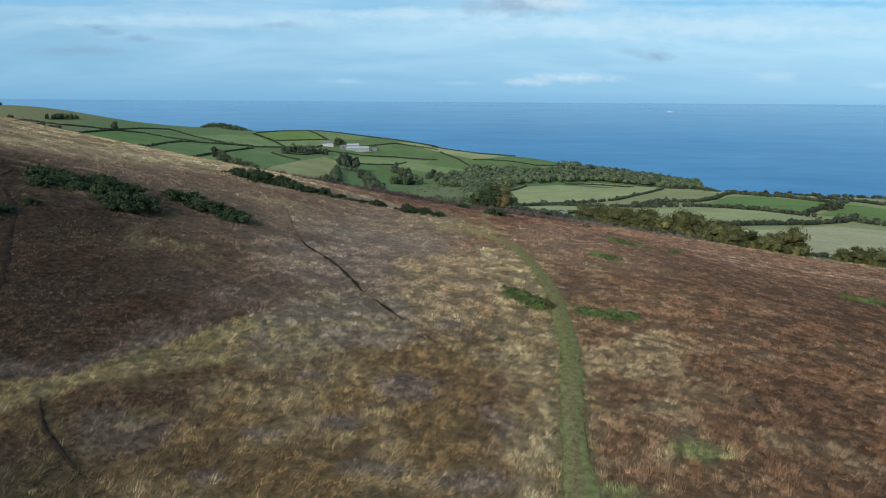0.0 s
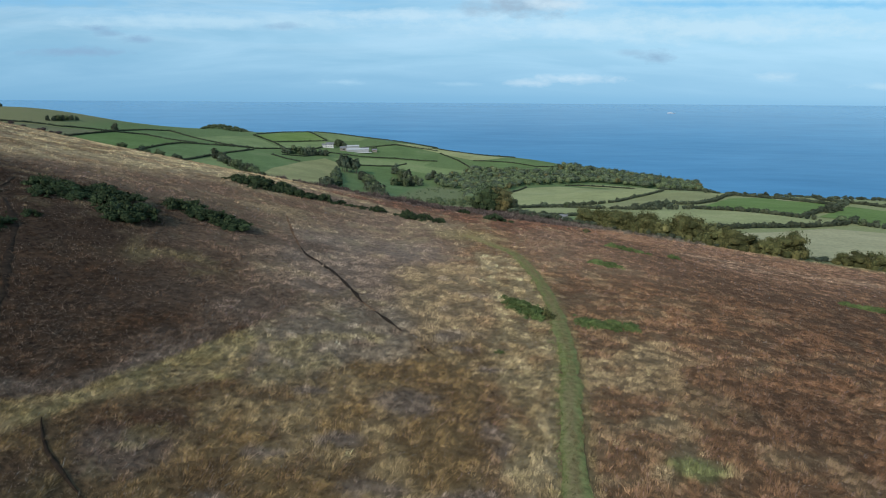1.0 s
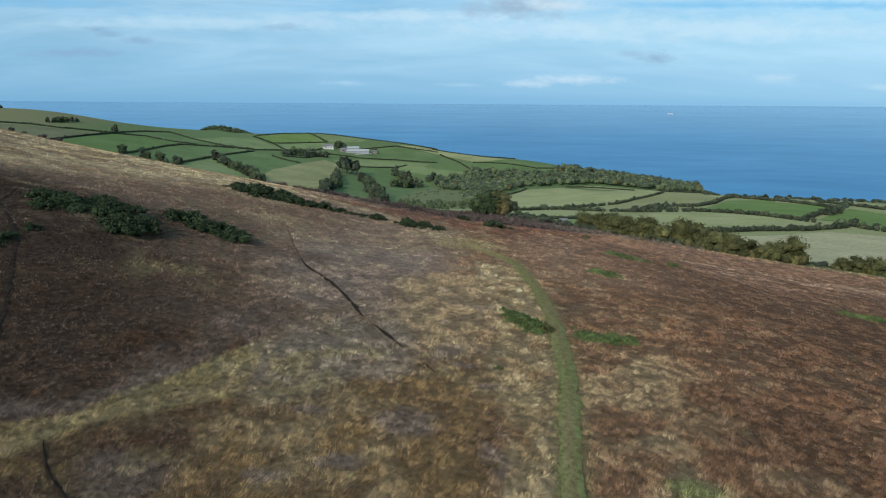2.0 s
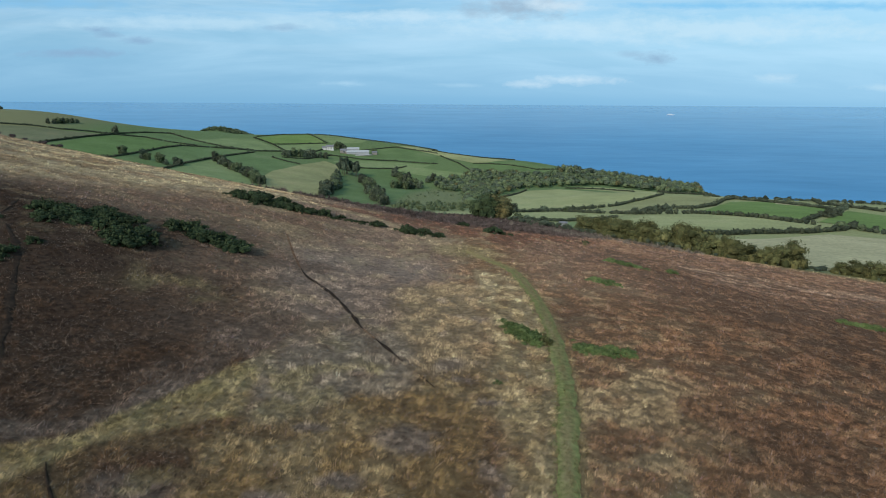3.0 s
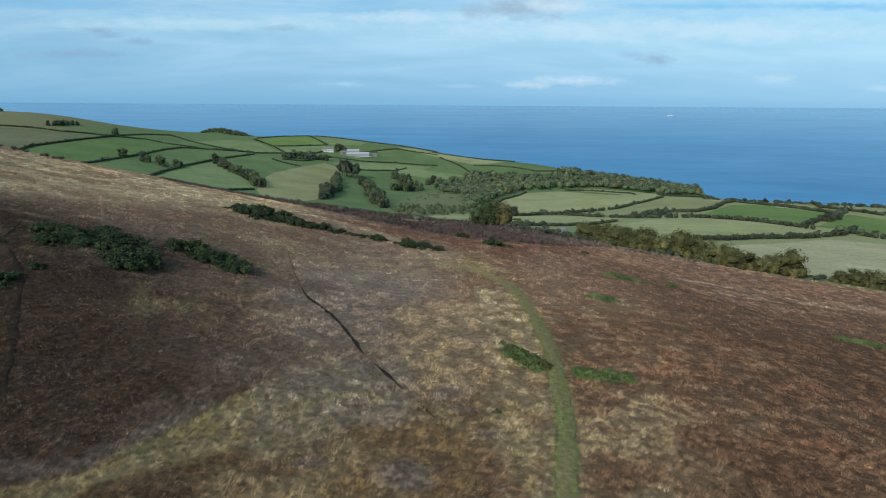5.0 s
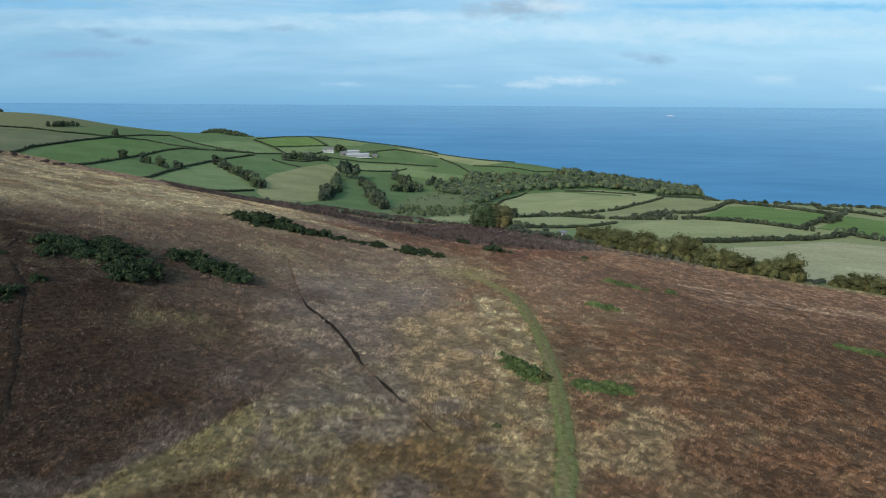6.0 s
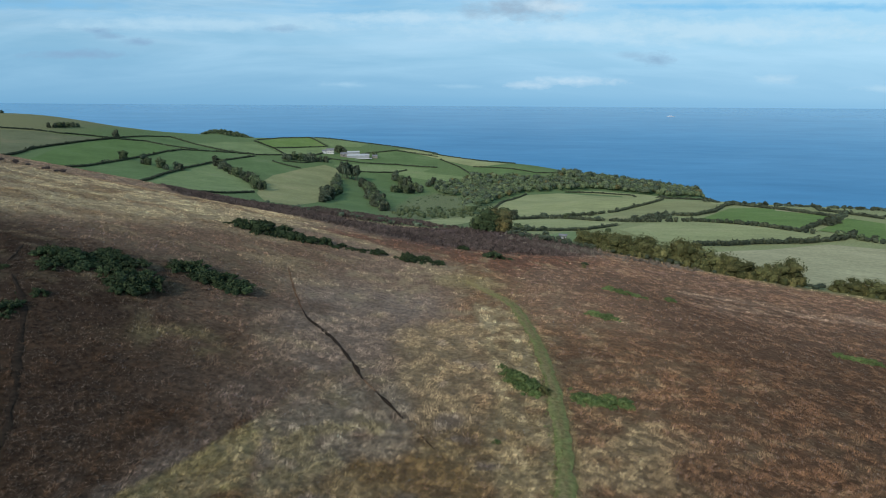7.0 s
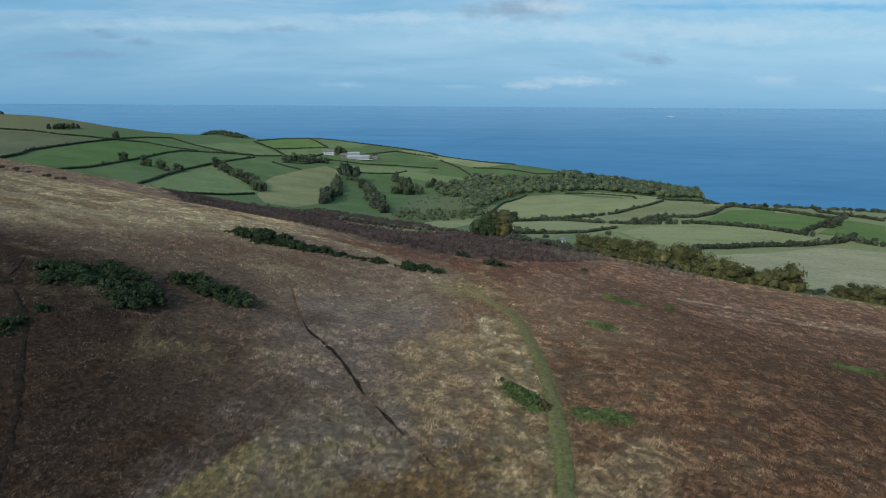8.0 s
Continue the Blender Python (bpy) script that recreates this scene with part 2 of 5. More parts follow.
RIDGE = [(-22.5, 24), (-19.4, 25.8), (-18.6, 27.2), (-18.2, 28.6), (-17.1, 30.3), (-16, 32.7), (-14.7, 35.9), (-14.1, 37.1), (-12.9, 36.5), (-12.4, 33.9), (-11.8, 30.8), (-14.3, 28.8), (-16.6, 27.3), (-18, 25.7), (-18.4, 24.3), (-19.8, 22.6), (-22, 21.5)]
BAND = [(33.5, 100), (36.7, 109), (47.7, 109), (58, 107), (70, 106), (84, 109), (92, 104), (66.5, 92), (55, 89), (46, 90), (38, 92)]
ASH = [(-14, 37.2), (-11.3, 40.5), (-8.7, 45.3), (-6.2, 47.6), (-3.8, 46), (-2.4, 43), (-2.4, 38.6), (-1.6, 36.2), (-3.5, 34.7), (-6.1, 34.8), (-7.7, 31.9), (-10.3, 30), (-11.5, 30.8), (-12.4, 34)]
PALE = [(-33, 104), (-23, 103.2), (-16, 100), (-8, 96.8), (-2, 92), (5.4, 82)]
TWIGS = [(-24, 25.5), (-21, 26), (-19.4, 27), (-18.8, 28.4), (-17.8, 30.4), (-16.8, 32.4)]
BANK = [(-21, 24), (-18.3, 23.6), (-16, 21.5), (-13.8, 19.3), (-13, 8), (-30, 8), (-30, 22)]
SCRUB = [(-50, 128), (-30, 121), (-14, 112), (0, 110), (12, 117), (30, 134), (44, 160), (52, 196), (22, 212), (0, 216), (-32, 224), (-70, 250), (-110, 300), (-110, 220)]
MOOR = [(-400, -600), (400, -600), (200, 60), (150, 118), (128, 132), (112, 141), (92, 147), (74, 156), (58, 178), (52, 196), (20, 216), (-32, 230), (-75, 260), (-120, 290), (-190, 340), (-420, 480), (-900, 400)]
COMBE = [(-34, 760), (-12, 845), (24, 800), (28, 690), (16, 570), (24, 490), (4, 405), (-20, 400), (-40, 430), (-52, 500), (-44, 600)]
C_STRAW, C_ORANGE, C_RED, C_DARK, C_GREY, C_GREEN, C_OLIVE, C_SCRUB, C_ROUGH = [np.array(c) for c in (
    (.475, .36, .208), (.262, .170, .076), (.182, .095, .049), (.055, .031, .0195), (.275, .212, .168), (.12, .16, .050), (.325, .258, .124), (.082, .055, .049), (.175, .19, .090))]


def blend(base, w, colour):
    return base + (colour - base) * w[..., None]


def cover(x, y):
    """Colour of the plants that grow at each place of the plan."""
    wx = x + 3 * (rough(x, y, 5, 11) - .5)
    wy = y + 3 * (rough(x, y, 7, 23) - .5)
    fx, fy = x + 1.0 * (rough(x, y, 1.3, 71) - .5), y + 1.0 * (rough(x, y, 1.1, 73) - .5)
    n1, n2, n3 = rough(x, y, 2.6, 1), rough(x, y, 9, 2), rough(x * .6, y, 1.1, 3, 2)
    far = rough(x, y * .45, 5, 8)
    streak = rough(x * .3 + y * .12, y * .9, 3.0, 27)
    # red-brown slope beyond the path
    c = np.broadcast_to(C_RED, (*np.shape(x), 3)).copy()
    c = blend(c, step(.45, .7, n2) * .3, C_RED * .7)
    c = blend(c, step(30, 9, wx) * .5, np.array((.245, .152, .082)))
    c = blend(c, step(.55, .72, n1) * (.2 + .45 * step(24, 10, wx)), C_STRAW * .75)
    c = blend(c, step(.6, .75, n3) * .3, C_STRAW * .8)
    c = blend(c, step(.5, .72, rough(x, y, 14, 5)) * step(9, 14, x) * .55, C_DARK * 1.7)
    c = blend(c, step(60, 78, y) * step(8, 14, x) * .35, np.array((.265, .165, .115)))
    # middle slope
    mid = step(6, -2, wx) * step(64, 76, wy)
    c = blend(c, mid * .85, .5 * C_GREY + .5 * C_RED)
    c = blend(c, mid * step(.52, .72, n1) * .45, C_STRAW * .75)
    low = step(5, 1, wx) * step(48, 40, wy)
    c = blend(c, low * .85, .6 * C_DARK + .4 * C_ORANGE)
    # pale crest and the brown bank below it
    c = blend(c, zone(wx, wy, CREST, 5) * (.6 + .4 * step(.3, .6, n1)), C_STRAW * .92)
    c = blend(c, zone(wx, wy, CREST, 4) * step(.55, .68, streak) * .55, C_RED * .9)
    u = zone(wx, wy, UPPER, 4)
    c = blend(c, u * .85, .62 * C_RED + .2 * C_DARK + .2 * C_GREY)
    c = blend(c, u * step(.52, .68, streak) * .5, C_STRAW * .7)
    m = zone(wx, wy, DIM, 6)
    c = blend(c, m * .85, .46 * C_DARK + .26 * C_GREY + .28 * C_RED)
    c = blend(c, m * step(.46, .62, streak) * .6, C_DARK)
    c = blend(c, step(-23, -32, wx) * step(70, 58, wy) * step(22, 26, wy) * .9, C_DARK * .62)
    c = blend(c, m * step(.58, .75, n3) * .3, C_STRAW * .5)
    # grey heather
    g = zone(wx, wy, GREY, 4)
    c = blend(c, g * .9, .78 * C_GREY + .2 * C_RED)
    c = blend(c, g * step(.56, .72, n1) * .38, .7 * C_STRAW)
    c = blend(c, g * step(.6, .78, n2) * .5, C_DARK * 1.6)
    w = zone(wx, wy, TAN, 2.0)
    c = blend(c, w * .85, .62 * C_ORANGE + .22 * C_STRAW + .25 * C_GREY)
    c = blend(c, w * step(.52, .72, n3) * .25, C_STRAW * .75)
    c = blend(c, w * step(.6, .74, rough(x, y, 2.4, 17)) * .7, C_GREY * .9)
    # golden grass
    o = zone(fx, fy, ORANGE, .9)
    c = blend(c, o * .95, C_ORANGE * .9)
    c = blend(c, o * step(.5, .7, n1) * .7, .5 * C_STRAW + .4 * C_ORANGE)
    c = blend(c, o * step(.5, .68, rough(x, y, 2.1, 9)) * .65, .75 * C_DARK + .25 * C_ORANGE)
    k = zone(fx, fy, BANK, 1.2)
    c = blend(c, k * .9, .25 * C_OLIVE + .5 * C_DARK)
    c = blend(c, k * step(.5, .66, n1) * .7, C_DARK * 1.2)
    c = blend(c, k * step(.55, .7, rough(x, y, 1.7, 87)) * .6, C_ORANGE)
    s = zone(fx, fy, STRAW, .7)
    c = blend(c, s * .55, .6 * C_OLIVE + .35 * C_STRAW)
    c = blend(c, s * step(.38, .6, rough(x * 1.6, y * .7, 1.5, 19)) * .75, C_STRAW * .98)
    c = blend(c, s * step(.58, .72, rough(x, y, 2.2, 15)) * .55, C_RED * .9)
    # ashen knoll
    a = zone(fx, fy, ASH, .8)
    c = blend(c, a * .95, .78 * C_GREY + .22 * C_OLIVE)
    c = blend(c, a * step(.55, .7, n3) * .5, C_DARK * 1.8)
    c = blend(c, a * step(.54, .7, n1) * .6, C_OLIVE * .85)
    for px, py, rx, ry in ((-1.8, 29.6, 2.3, 1.7), (2.8, 27.2, .9, 3.2), (-5.2, 25.2, 1.2, .7), (1.0, 21.0, 2.0, .8), (-3.2, 21.6, 1.5, .7), (3.3, 34.8, .9, .5), (-7.6, 29.8, 1.3, .6), (-8.6, 23.6, 1.1, .7), (-9.6, 20.4, 1.0, .6), (1.6, 38.2, 1.1, .5)):
        c = blend(c, step(1.15, .7, np.hypot((fx - px) / rx, (fy - py) / ry)) * step(.25, .45, n1) * .9, .68 * C_GREY + .4 * C_DARK)
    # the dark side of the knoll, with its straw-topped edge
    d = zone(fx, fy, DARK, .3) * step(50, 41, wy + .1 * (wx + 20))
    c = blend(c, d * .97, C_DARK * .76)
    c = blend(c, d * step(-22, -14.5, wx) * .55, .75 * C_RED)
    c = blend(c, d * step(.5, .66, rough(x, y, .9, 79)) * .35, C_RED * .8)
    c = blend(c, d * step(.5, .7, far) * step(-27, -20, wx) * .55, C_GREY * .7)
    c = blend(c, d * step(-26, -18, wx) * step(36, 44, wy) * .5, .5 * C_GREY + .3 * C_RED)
    c = blend(c, step(.9, .3, off_line(fx, fy, TWIGS)) * .7, .7 * C_GREY + .2 * C_DARK)
    c = blend(c, step(1.2, .5, np.hypot((wx + 23.3) / 4.6, (wy - 48.6) / 3.6)) * step(.35, .6, n1) * .6, C_OLIVE * .65)
    r = zone(fx, fy, RIDGE, .3)
    c = blend(c, r * .95, C_OLIVE * .95)
    c = blend(c, r * step(.45, .66, n3) * .6, C_STRAW * .85)
    c = blend(c, r * step(.58, .74, n1) * .4, .5 * C_GREEN + .5 * C_OLIVE)
    c = blend(c, r * step(.5, .66, rough(x, y, 1.3, 83)) * .4, C_ORANGE * .8)
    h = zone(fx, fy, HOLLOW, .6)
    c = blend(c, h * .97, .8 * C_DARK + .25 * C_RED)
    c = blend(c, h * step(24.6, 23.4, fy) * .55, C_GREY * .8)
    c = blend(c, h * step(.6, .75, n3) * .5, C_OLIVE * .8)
    # beyond the crest of the moor
    c = blend(c, zone(wx, wy, BRACKEN, 3) * .9, np.array((.165, .078, .046)))
    c = blend(c, zone(wx, wy, BRACKEN, 3) * step(.56, .7, n1) * .5, C_STRAW * .7)
    c = blend(c, step(1.3, .6, np.hypot((wx - 3.5) / 5, (wy - 86) / 4.5)) * .6, C_OLIVE * .8)
    c = blend(c, step(1.3, .5, np.hypot((wx - 15) / 4.5, (wy - 36) / 9)) * step(.42, .62, n1) * .5, .6 * C_STRAW + .3 * C_ORANGE)
    c = blend(c, step(1.3, .5, np.hypot((wx - 19) / 7, (wy - 24.5) / 3)) * step(.45, .62, n1) * .7, C_STRAW * .85)
    c = blend(c, np.maximum(step(11, 22, wx) * step(42, 30, wy) * .9, step(18, 40, wx) * step(140, 90, wy) * .8) * (.75 + .25 * step(.3, .6, n2)), .60 * C_DARK + .40 * C_RED)
    c = blend(c, zone(wx, wy, BAND, 6) * step(38, 50, wx) * step(.36, .64, rough(x * .35, y, 2.6, 81)) * .65, np.array((.38, .255, .17)))
    c = blend(c, step(2.2, .9, off_line(wx, wy, PALE)) * step(4, -4, wx) * .6, C_STRAW * .8)
    c = blend(c, zone(wx, wy, SCRUB, 6), C_SCRUB)
    lush = step(.9, .5, np.hypot((wx - 12.8) / 2.2, (wy - 24.6) / 1.6)) + step(1.2, .6, np.hypot(wx - 7.6, wy - 20.5))
    c = blend(c, np.clip(lush, 0, 1) * .75, C_GREEN * 1.2 + .15 * C_STRAW)
    c = blend(c, step(1.25, .75, off_line(x, y, PATH)) * .6, C_OLIVE * .9)
    land = np.broadcast_to(np.array((.105, .145, .058)), (*np.shape(x), 3)).copy()
    land = blend(land, step(-20, 60, x) * step(700, 560, y), np.array((.225, .232, .108)))
    land = blend(land, step(-520, -600, x + .1 * (y - 900)), np.array((.150, .150, .075)))
    land = blend(land, zone(x, y, COMBE, 14), C_ROUGH * .8)
    c = blend(c, 1 - zone(x, y, MOOR, 8), land)
    return np.clip(c, 0.01, 0.9)


# ---- materials ----
def material(name, build, roughness=0.9, specular=0.06):
    m = bpy.data.materials.new(name)
    m.use_nodes = True
    t = m.node_tree
    p = t.nodes["Principled BSDF"]
    p.inputs["Roughness"].default_value = roughness
    p.inputs["Specular IOR Level"].default_value = specular
    build(t, p)
    return m


def place(t):
    return node(t, "ShaderNodeNewGeometry").outputs["Position"]


def noise_at(t, size, detail=4, vector=None, rough_=0.55):
    return node(t, "ShaderNodeTexNoise", {"Vector": vector or place(t), "Scale": 1 / size, "Detail": detail, "Roughness": rough_}).outputs["Fac"]


def bump(t, p, height_, strength=0.5, distance=0.1):
    b = node(t, "ShaderNodeBump", {"Height": height_, "Strength": strength, "Distance": distance})
    t.links.new(b.outputs[0], p.inputs["Normal"])


def m_plants(fine):
    def build(t, p):
        tint = node(t, "ShaderNodeAttribute", attribute_name="cover").outputs["Color"]
        grain = ramp(t, noise_at(t, fine, 5), (0.3, 0.55), (0.7, 1.35))
        c = mixc(t, 1.0, tint, grain, "MULTIPLY")
        t.links.new(c, p.inputs["Base Color"])
        bump(t, p, noise_at(t, fine, 5), 0.8, 0.25)
    return build


ground_mat = material("moor_ground", m_plants(0.5))
blade_mat = material("dry_plants", m_plants(0.25), 0.8)


def m_leaf(a, b, c):
    def build(t, p):
        geo = node(t, "ShaderNodeNewGeometry")
        info = node(t, "ShaderNodeObjectInfo")
        col = ramp(t, geo.outputs["Random Per Island"], (0.0, a), (0.55, b), (1.0, c))
        big = ramp(t, noise_at(t, 2.5, 2), (0.3, 0.72), (0.7, 1.25))
        col = mixc(t, 1.0, col, big, "MULTIPLY")
        own = ramp(t, info.outputs["Random"], (0.0, 0.75), (1.0, 1.2))
        col = mixc(t, 1.0, col, own, "MULTIPLY")
        t.links.new(col, p.inputs["Base Color"])
    return build


leaf_green = material("leaves_green", m_leaf((.053, .073, .039), (.083, .106, .053), (.123, .144, .071)), 0.7)
leaf_dark = material("leaves_dark", m_leaf((.048, .064, .044), (.075, .095, .062), (.111, .133, .082)), 0.7)
leaf_olive = material("leaves_olive", m_leaf((.050, .056, .024), (.088, .090, .036), (.15, .138, .055)), 0.7)
leaf_rust = material("leaves_rust", m_leaf((.065, .067, .031), (.106, .096, .041), (.162, .130, .054)), 0.7)
leaf_gorse = material("gorse_needles", m_leaf((.020, .031, .015), (.034, .048, .022), (.058, .075, .032)), 0.7)
leaf_fern = material("fern_green", m_leaf((.056, .084, .028), (.088, .122, .040), (.130, .162, .060)), 0.7)
leaf_scrub = material("bare_scrub", m_leaf((.040, .030, .030), (.065, .050, .047), (.10, .080, .070)), 0.85)
leaf_hedge = material("hedge_leaves", m_leaf((.033, .042, .029), (.052, .062, .040), (.079, .088, .053)), 0.75)


def m_plain(colour, size, vary=0.25, bumped=0.3):
    def build(t, p):
        n = noise_at(t, size, 5)
        fine = noise_at(t, size * 0.12, 3)
        lo, hi = [tuple(v * k for v in colour) for k in (1 - vary, 1 + vary)]
        c = mixc(t, 1.0, ramp(t, n, (0.3, lo), (0.7, hi)), ramp(t, fine, (0.3, 0.85), (0.7, 1.15)), "MULTIPLY")
        t.links.new(c, p.inputs["Base Color"])
        bump(t, p, fine, bumped, size * 0.05)
    return build


bark_mat = material("bark", m_plain((.10, .08, .06), 0.6))
peat_mat = material("peat", m_plain((.024, .016, .011), 0.4, .5), 0.95)
white_wall = material("whitewash", m_plain((.60, .59, .57), 2.0, 0.15), 0.8)
slate_mat = material("slate_roof", m_plain((.16, .16, .17), 1.5, 0.2), 0.6)
sheet_mat = material("pale_roof_sheet", m_plain((.34, .345, .35), 3.0, 0.14), 0.6, 0.2)
stone_mat = material("stone_wall", m_plain((.26, .23, .20), 1.0, 0.25), 0.9)
pane_mat = material("window_glass", m_plain((.03, .035, .04), 1.0), 0.15, 0.5)
metal_mat = material("grey_metal", m_plain((.30, .32, .34), 0.5), 0.45, 0.5)
hull_mat = material("ship_paint", m_plain((.50, .54, .58), 6.0, 0.06), 0.5)
concrete_mat = material("yard_concrete", m_plain((.46, .44, .41), 5.0, 0.15), 0.9)


def m_path(t, p):
    tint = node(t, "ShaderNodeAttribute", attribute_name="cover").outputs["Color"]
    grain = ramp(t, noise_at(t, 0.35, 5), (0.3, 0.65), (0.7, 1.3))
    t.links.new(mixc(t, 1.0, tint, grain, "MULTIPLY"), p.inputs["Base Color"])
    bump(t, p, noise_at(t, 0.12, 4), 0.6, 0.06)


path_mat = material("trodden_grass", m_path)


def m_sea(t, p):
    pos = place(t)
    wide = node(t, "ShaderNodeMapping", {"Vector": pos, "Scale": (0.0016, 0.0045, 1.0)})
    drift = node(t, "ShaderNodeTexNoise", {"Vector": wide.outputs[0], "Scale": 1.0, "Detail": 5, "Roughness": 0.6, "Distortion": 0.5}).outputs["Fac"]
    c = ramp(t, drift, (0.3, (.058, .182, .325)), (0.7, (.080, .228, .388)))
    t.links.new(c, p.inputs["Base Color"])
    p.inputs["Specular IOR Level"].default_value = 0.0
    swell = node(t, "ShaderNodeMapping", {"Vector": pos, "Scale": (0.006, 0.02, 1.0)})
    ripple = node(t, "ShaderNodeTexNoise", {"Vector": swell.outputs[0], "Scale": 1.0, "Detail": 6, "Roughness": 0.65}).outputs["Fac"]
    c = mixc(t, 1.0, c, ramp(t, ripple, (0.3, 0.93), (0.7, 1.07)), "MULTIPLY")
    t.links.new(c, p.inputs["Base Color"])
    gloss = node(t, "ShaderNodeBsdfGlossy", {"Color": (0.84, 0.94, 1, 1), "Roughness": 0.12})
    slant = node(t, "ShaderNodeLayerWeight", {"Blend": 0.5}).outputs["Facing"]
    share = ramp(t, slant, (0.72, 0.0), (0.83, 0.03), (0.90, 0.14), (0.935, 0.33), (0.953, 0.46))
    both = node(t, "ShaderNodeMixShader", {0: share, 1: p.outputs[0], 2: gloss.outputs[0]})
    t.links.new(both.outputs[0], t.nodes["Material Output"].inputs["Surface"])


sea_mat = material("sea_water", m_sea, 0.22, 0.3)


# ---- mesh helpers ----
def mesh_of(name, verts, faces, mat, tint=None, smooth=False):
    verts, faces = np.asarray(verts, np.float32), np.asarray(faces, np.int32)
    me = bpy.data.meshes.new(name)
    k = faces.shape[1]
    me.vertices.add(len(verts))
    me.vertices.foreach_set("co", verts.ravel())
    me.loops.add(faces.size)
    me.loops.foreach_set("vertex_index", faces.ravel())
    me.polygons.add(len(faces))
    me.polygons.foreach_set("loop_start", np.arange(0, faces.size, k, dtype=np.int32))
    me.polygons.foreach_set("use_smooth", np.full(len(faces), smooth))
    if tint is not None:
        a = me.attributes.new("cover", "FLOAT_COLOR", "POINT")
        a.data.foreach_set("color", np.hstack([tint, np.ones((len(tint), 1))]).astype(np.float32).ravel())
    me.materials.append(mat)
    me.update(calc_edges=True)
    me.validate()
    return me


def part(name, me, parent, label="", m=None):
    ob = new(name, me)
    ob.parent = parent
    if m is not None:
        ob.matrix_basis = m
    return tagged(ob, label)


def thing(name, label, category, m, group=""):
    ob = new(name)
    ob.empty_display_size = 0.3
    ob.matrix_basis = m
    return tagged(ob, label, category, group)


def boxes(*rows):
    """Boxes as (x0, x1, y0, y1, z0, z1), in one set of vertices and quads."""
    v, f = [], []
    for x0, x1, y0, y1, z0, z1 in rows:
        k = len(v)
        v += [(x0, y0, z0), (x1, y0, z0), (x1, y1, z0), (x0, y1, z0), (x0, y0, z1), (x1, y0, z1), (x1, y1, z1), (x0, y1, z1)]
        f += [(k, k + 3, k + 2, k + 1), (k + 4, k + 5, k + 6, k + 7), (k, k + 1, k + 5, k + 4), (k + 1, k + 2, k + 6, k + 5), (k + 2, k + 3, k + 7, k + 6), (k + 3, k, k + 4, k + 7)]
    return v, f


def leaf_cards(rng, centres, normals, size):
    """One small quad a leaf clump, set across its normal, uneven in size and turn."""
    n = len(centres)
    normals = normals + rng.normal(0, .45, (n, 3))
    normals /= np.linalg.norm(normals, axis=1, keepdims=True)
    a = np.cross(normals, rng.normal(0, 1, (n, 3)))
    a /= np.linalg.norm(a, axis=1, keepdims=True)
    b = np.cross(normals, a)
    s = (size * rng.uniform(.55, 1.25, n))[:, None]
    k = rng.uniform(.5, 1.0, (n, 1))
    v = np.stack([centres - a * s, centres - b * s * k, centres + a * s * .8, centres + b * s * k], 1)
    v[:, 1] -= normals * s * .25
    v[:, 3] -= normals * s * .25
    return v.reshape(-1, 3), np.arange(4 * n).reshape(n, 4)


def lump(rng, c, r, rings=3, cols=6):
    """A dented ball, the shaded inside of a crown."""
    v = []
    for i in range(rings + 1):
        th = math.pi * i / rings
        for j in range(cols):
            ph = 2 * math.pi * (j + .5 * (i % 2)) / cols
            k = rng.uniform(.8, 1.05)
            v.append((c[0] + r[0] * k * math.sin(th) * math.cos(ph), c[1] + r[1] * k * math.sin(th) * math.sin(ph), c[2] + r[2] * k * math.cos(th)))
    f = [(i * cols + j, (i + 1) * cols + j, (i + 1) * cols + (j + 1) % cols, i * cols + (j + 1) % cols) for i in range(rings) for j in range(cols)]
    return np.array(v), np.array(f)


def crown(rng, blobs, leaves, size, core=.74):
    """Leaf clumps over the shells of several blobs (centre, radii), with dented cores inside."""
    vs, fs, k = [], [], 0
    vol = np.array([r[0] * r[1] + r[0] * r[2] for _, r in blobs])
    for (c, r), share in zip(blobs, vol / vol.sum()):
        c, r = np.array(c, float), np.array(r, float)
        n = max(8, int(leaves * share))
        d = rng.normal(0, 1, (n, 3))
        d[:, 2] = np.abs(d[:, 2]) * np.where(rng.random(n) < .75, 1, -1)
        d /= np.linalg.norm(d, axis=1, keepdims=True)
        wob = 1 + .16 * np.sin(d[:, :1] * 7 + c[0]) * np.cos(d[:, 1:2] * 6 + c[1])
        v, f = leaf_cards(rng, c + d * r * wob * rng.uniform(.72, 1.06, (n, 1)), d, size)
        vs.append(v), fs.append(f + k)
        k += len(v)
        v, f = lump(rng, c, r * core)
        vs.append(v), fs.append(f + k)
        k += len(v)
    return np.vstack(vs), np.vstack(fs)


def limb(a, b, ra, rb, sides=6):
    a, b = Vector(a), Vector(b)
    q = (b - a).to_track_quat("Z", "Y")
    v = [p + q @ Vector((r * math.cos(2 * math.pi * i / sides), r * math.sin(2 * math.pi * i / sides), 0)) for p, r in ((a, ra), (b, rb)) for i in range(sides)]
    return [tuple(p) for p in v], [(i, (i + 1) % sides, sides + (i + 1) % sides, sides + i) for i in range(sides)]


def gather(*sets):
    vs, fs, k = [], [], 0
    for v, f in sets:
        vs.append(np.asarray(v, float)), fs.append(np.asarray(f) + k)
        k += len(v)
    return np.vstack(vs), np.vstack(fs)


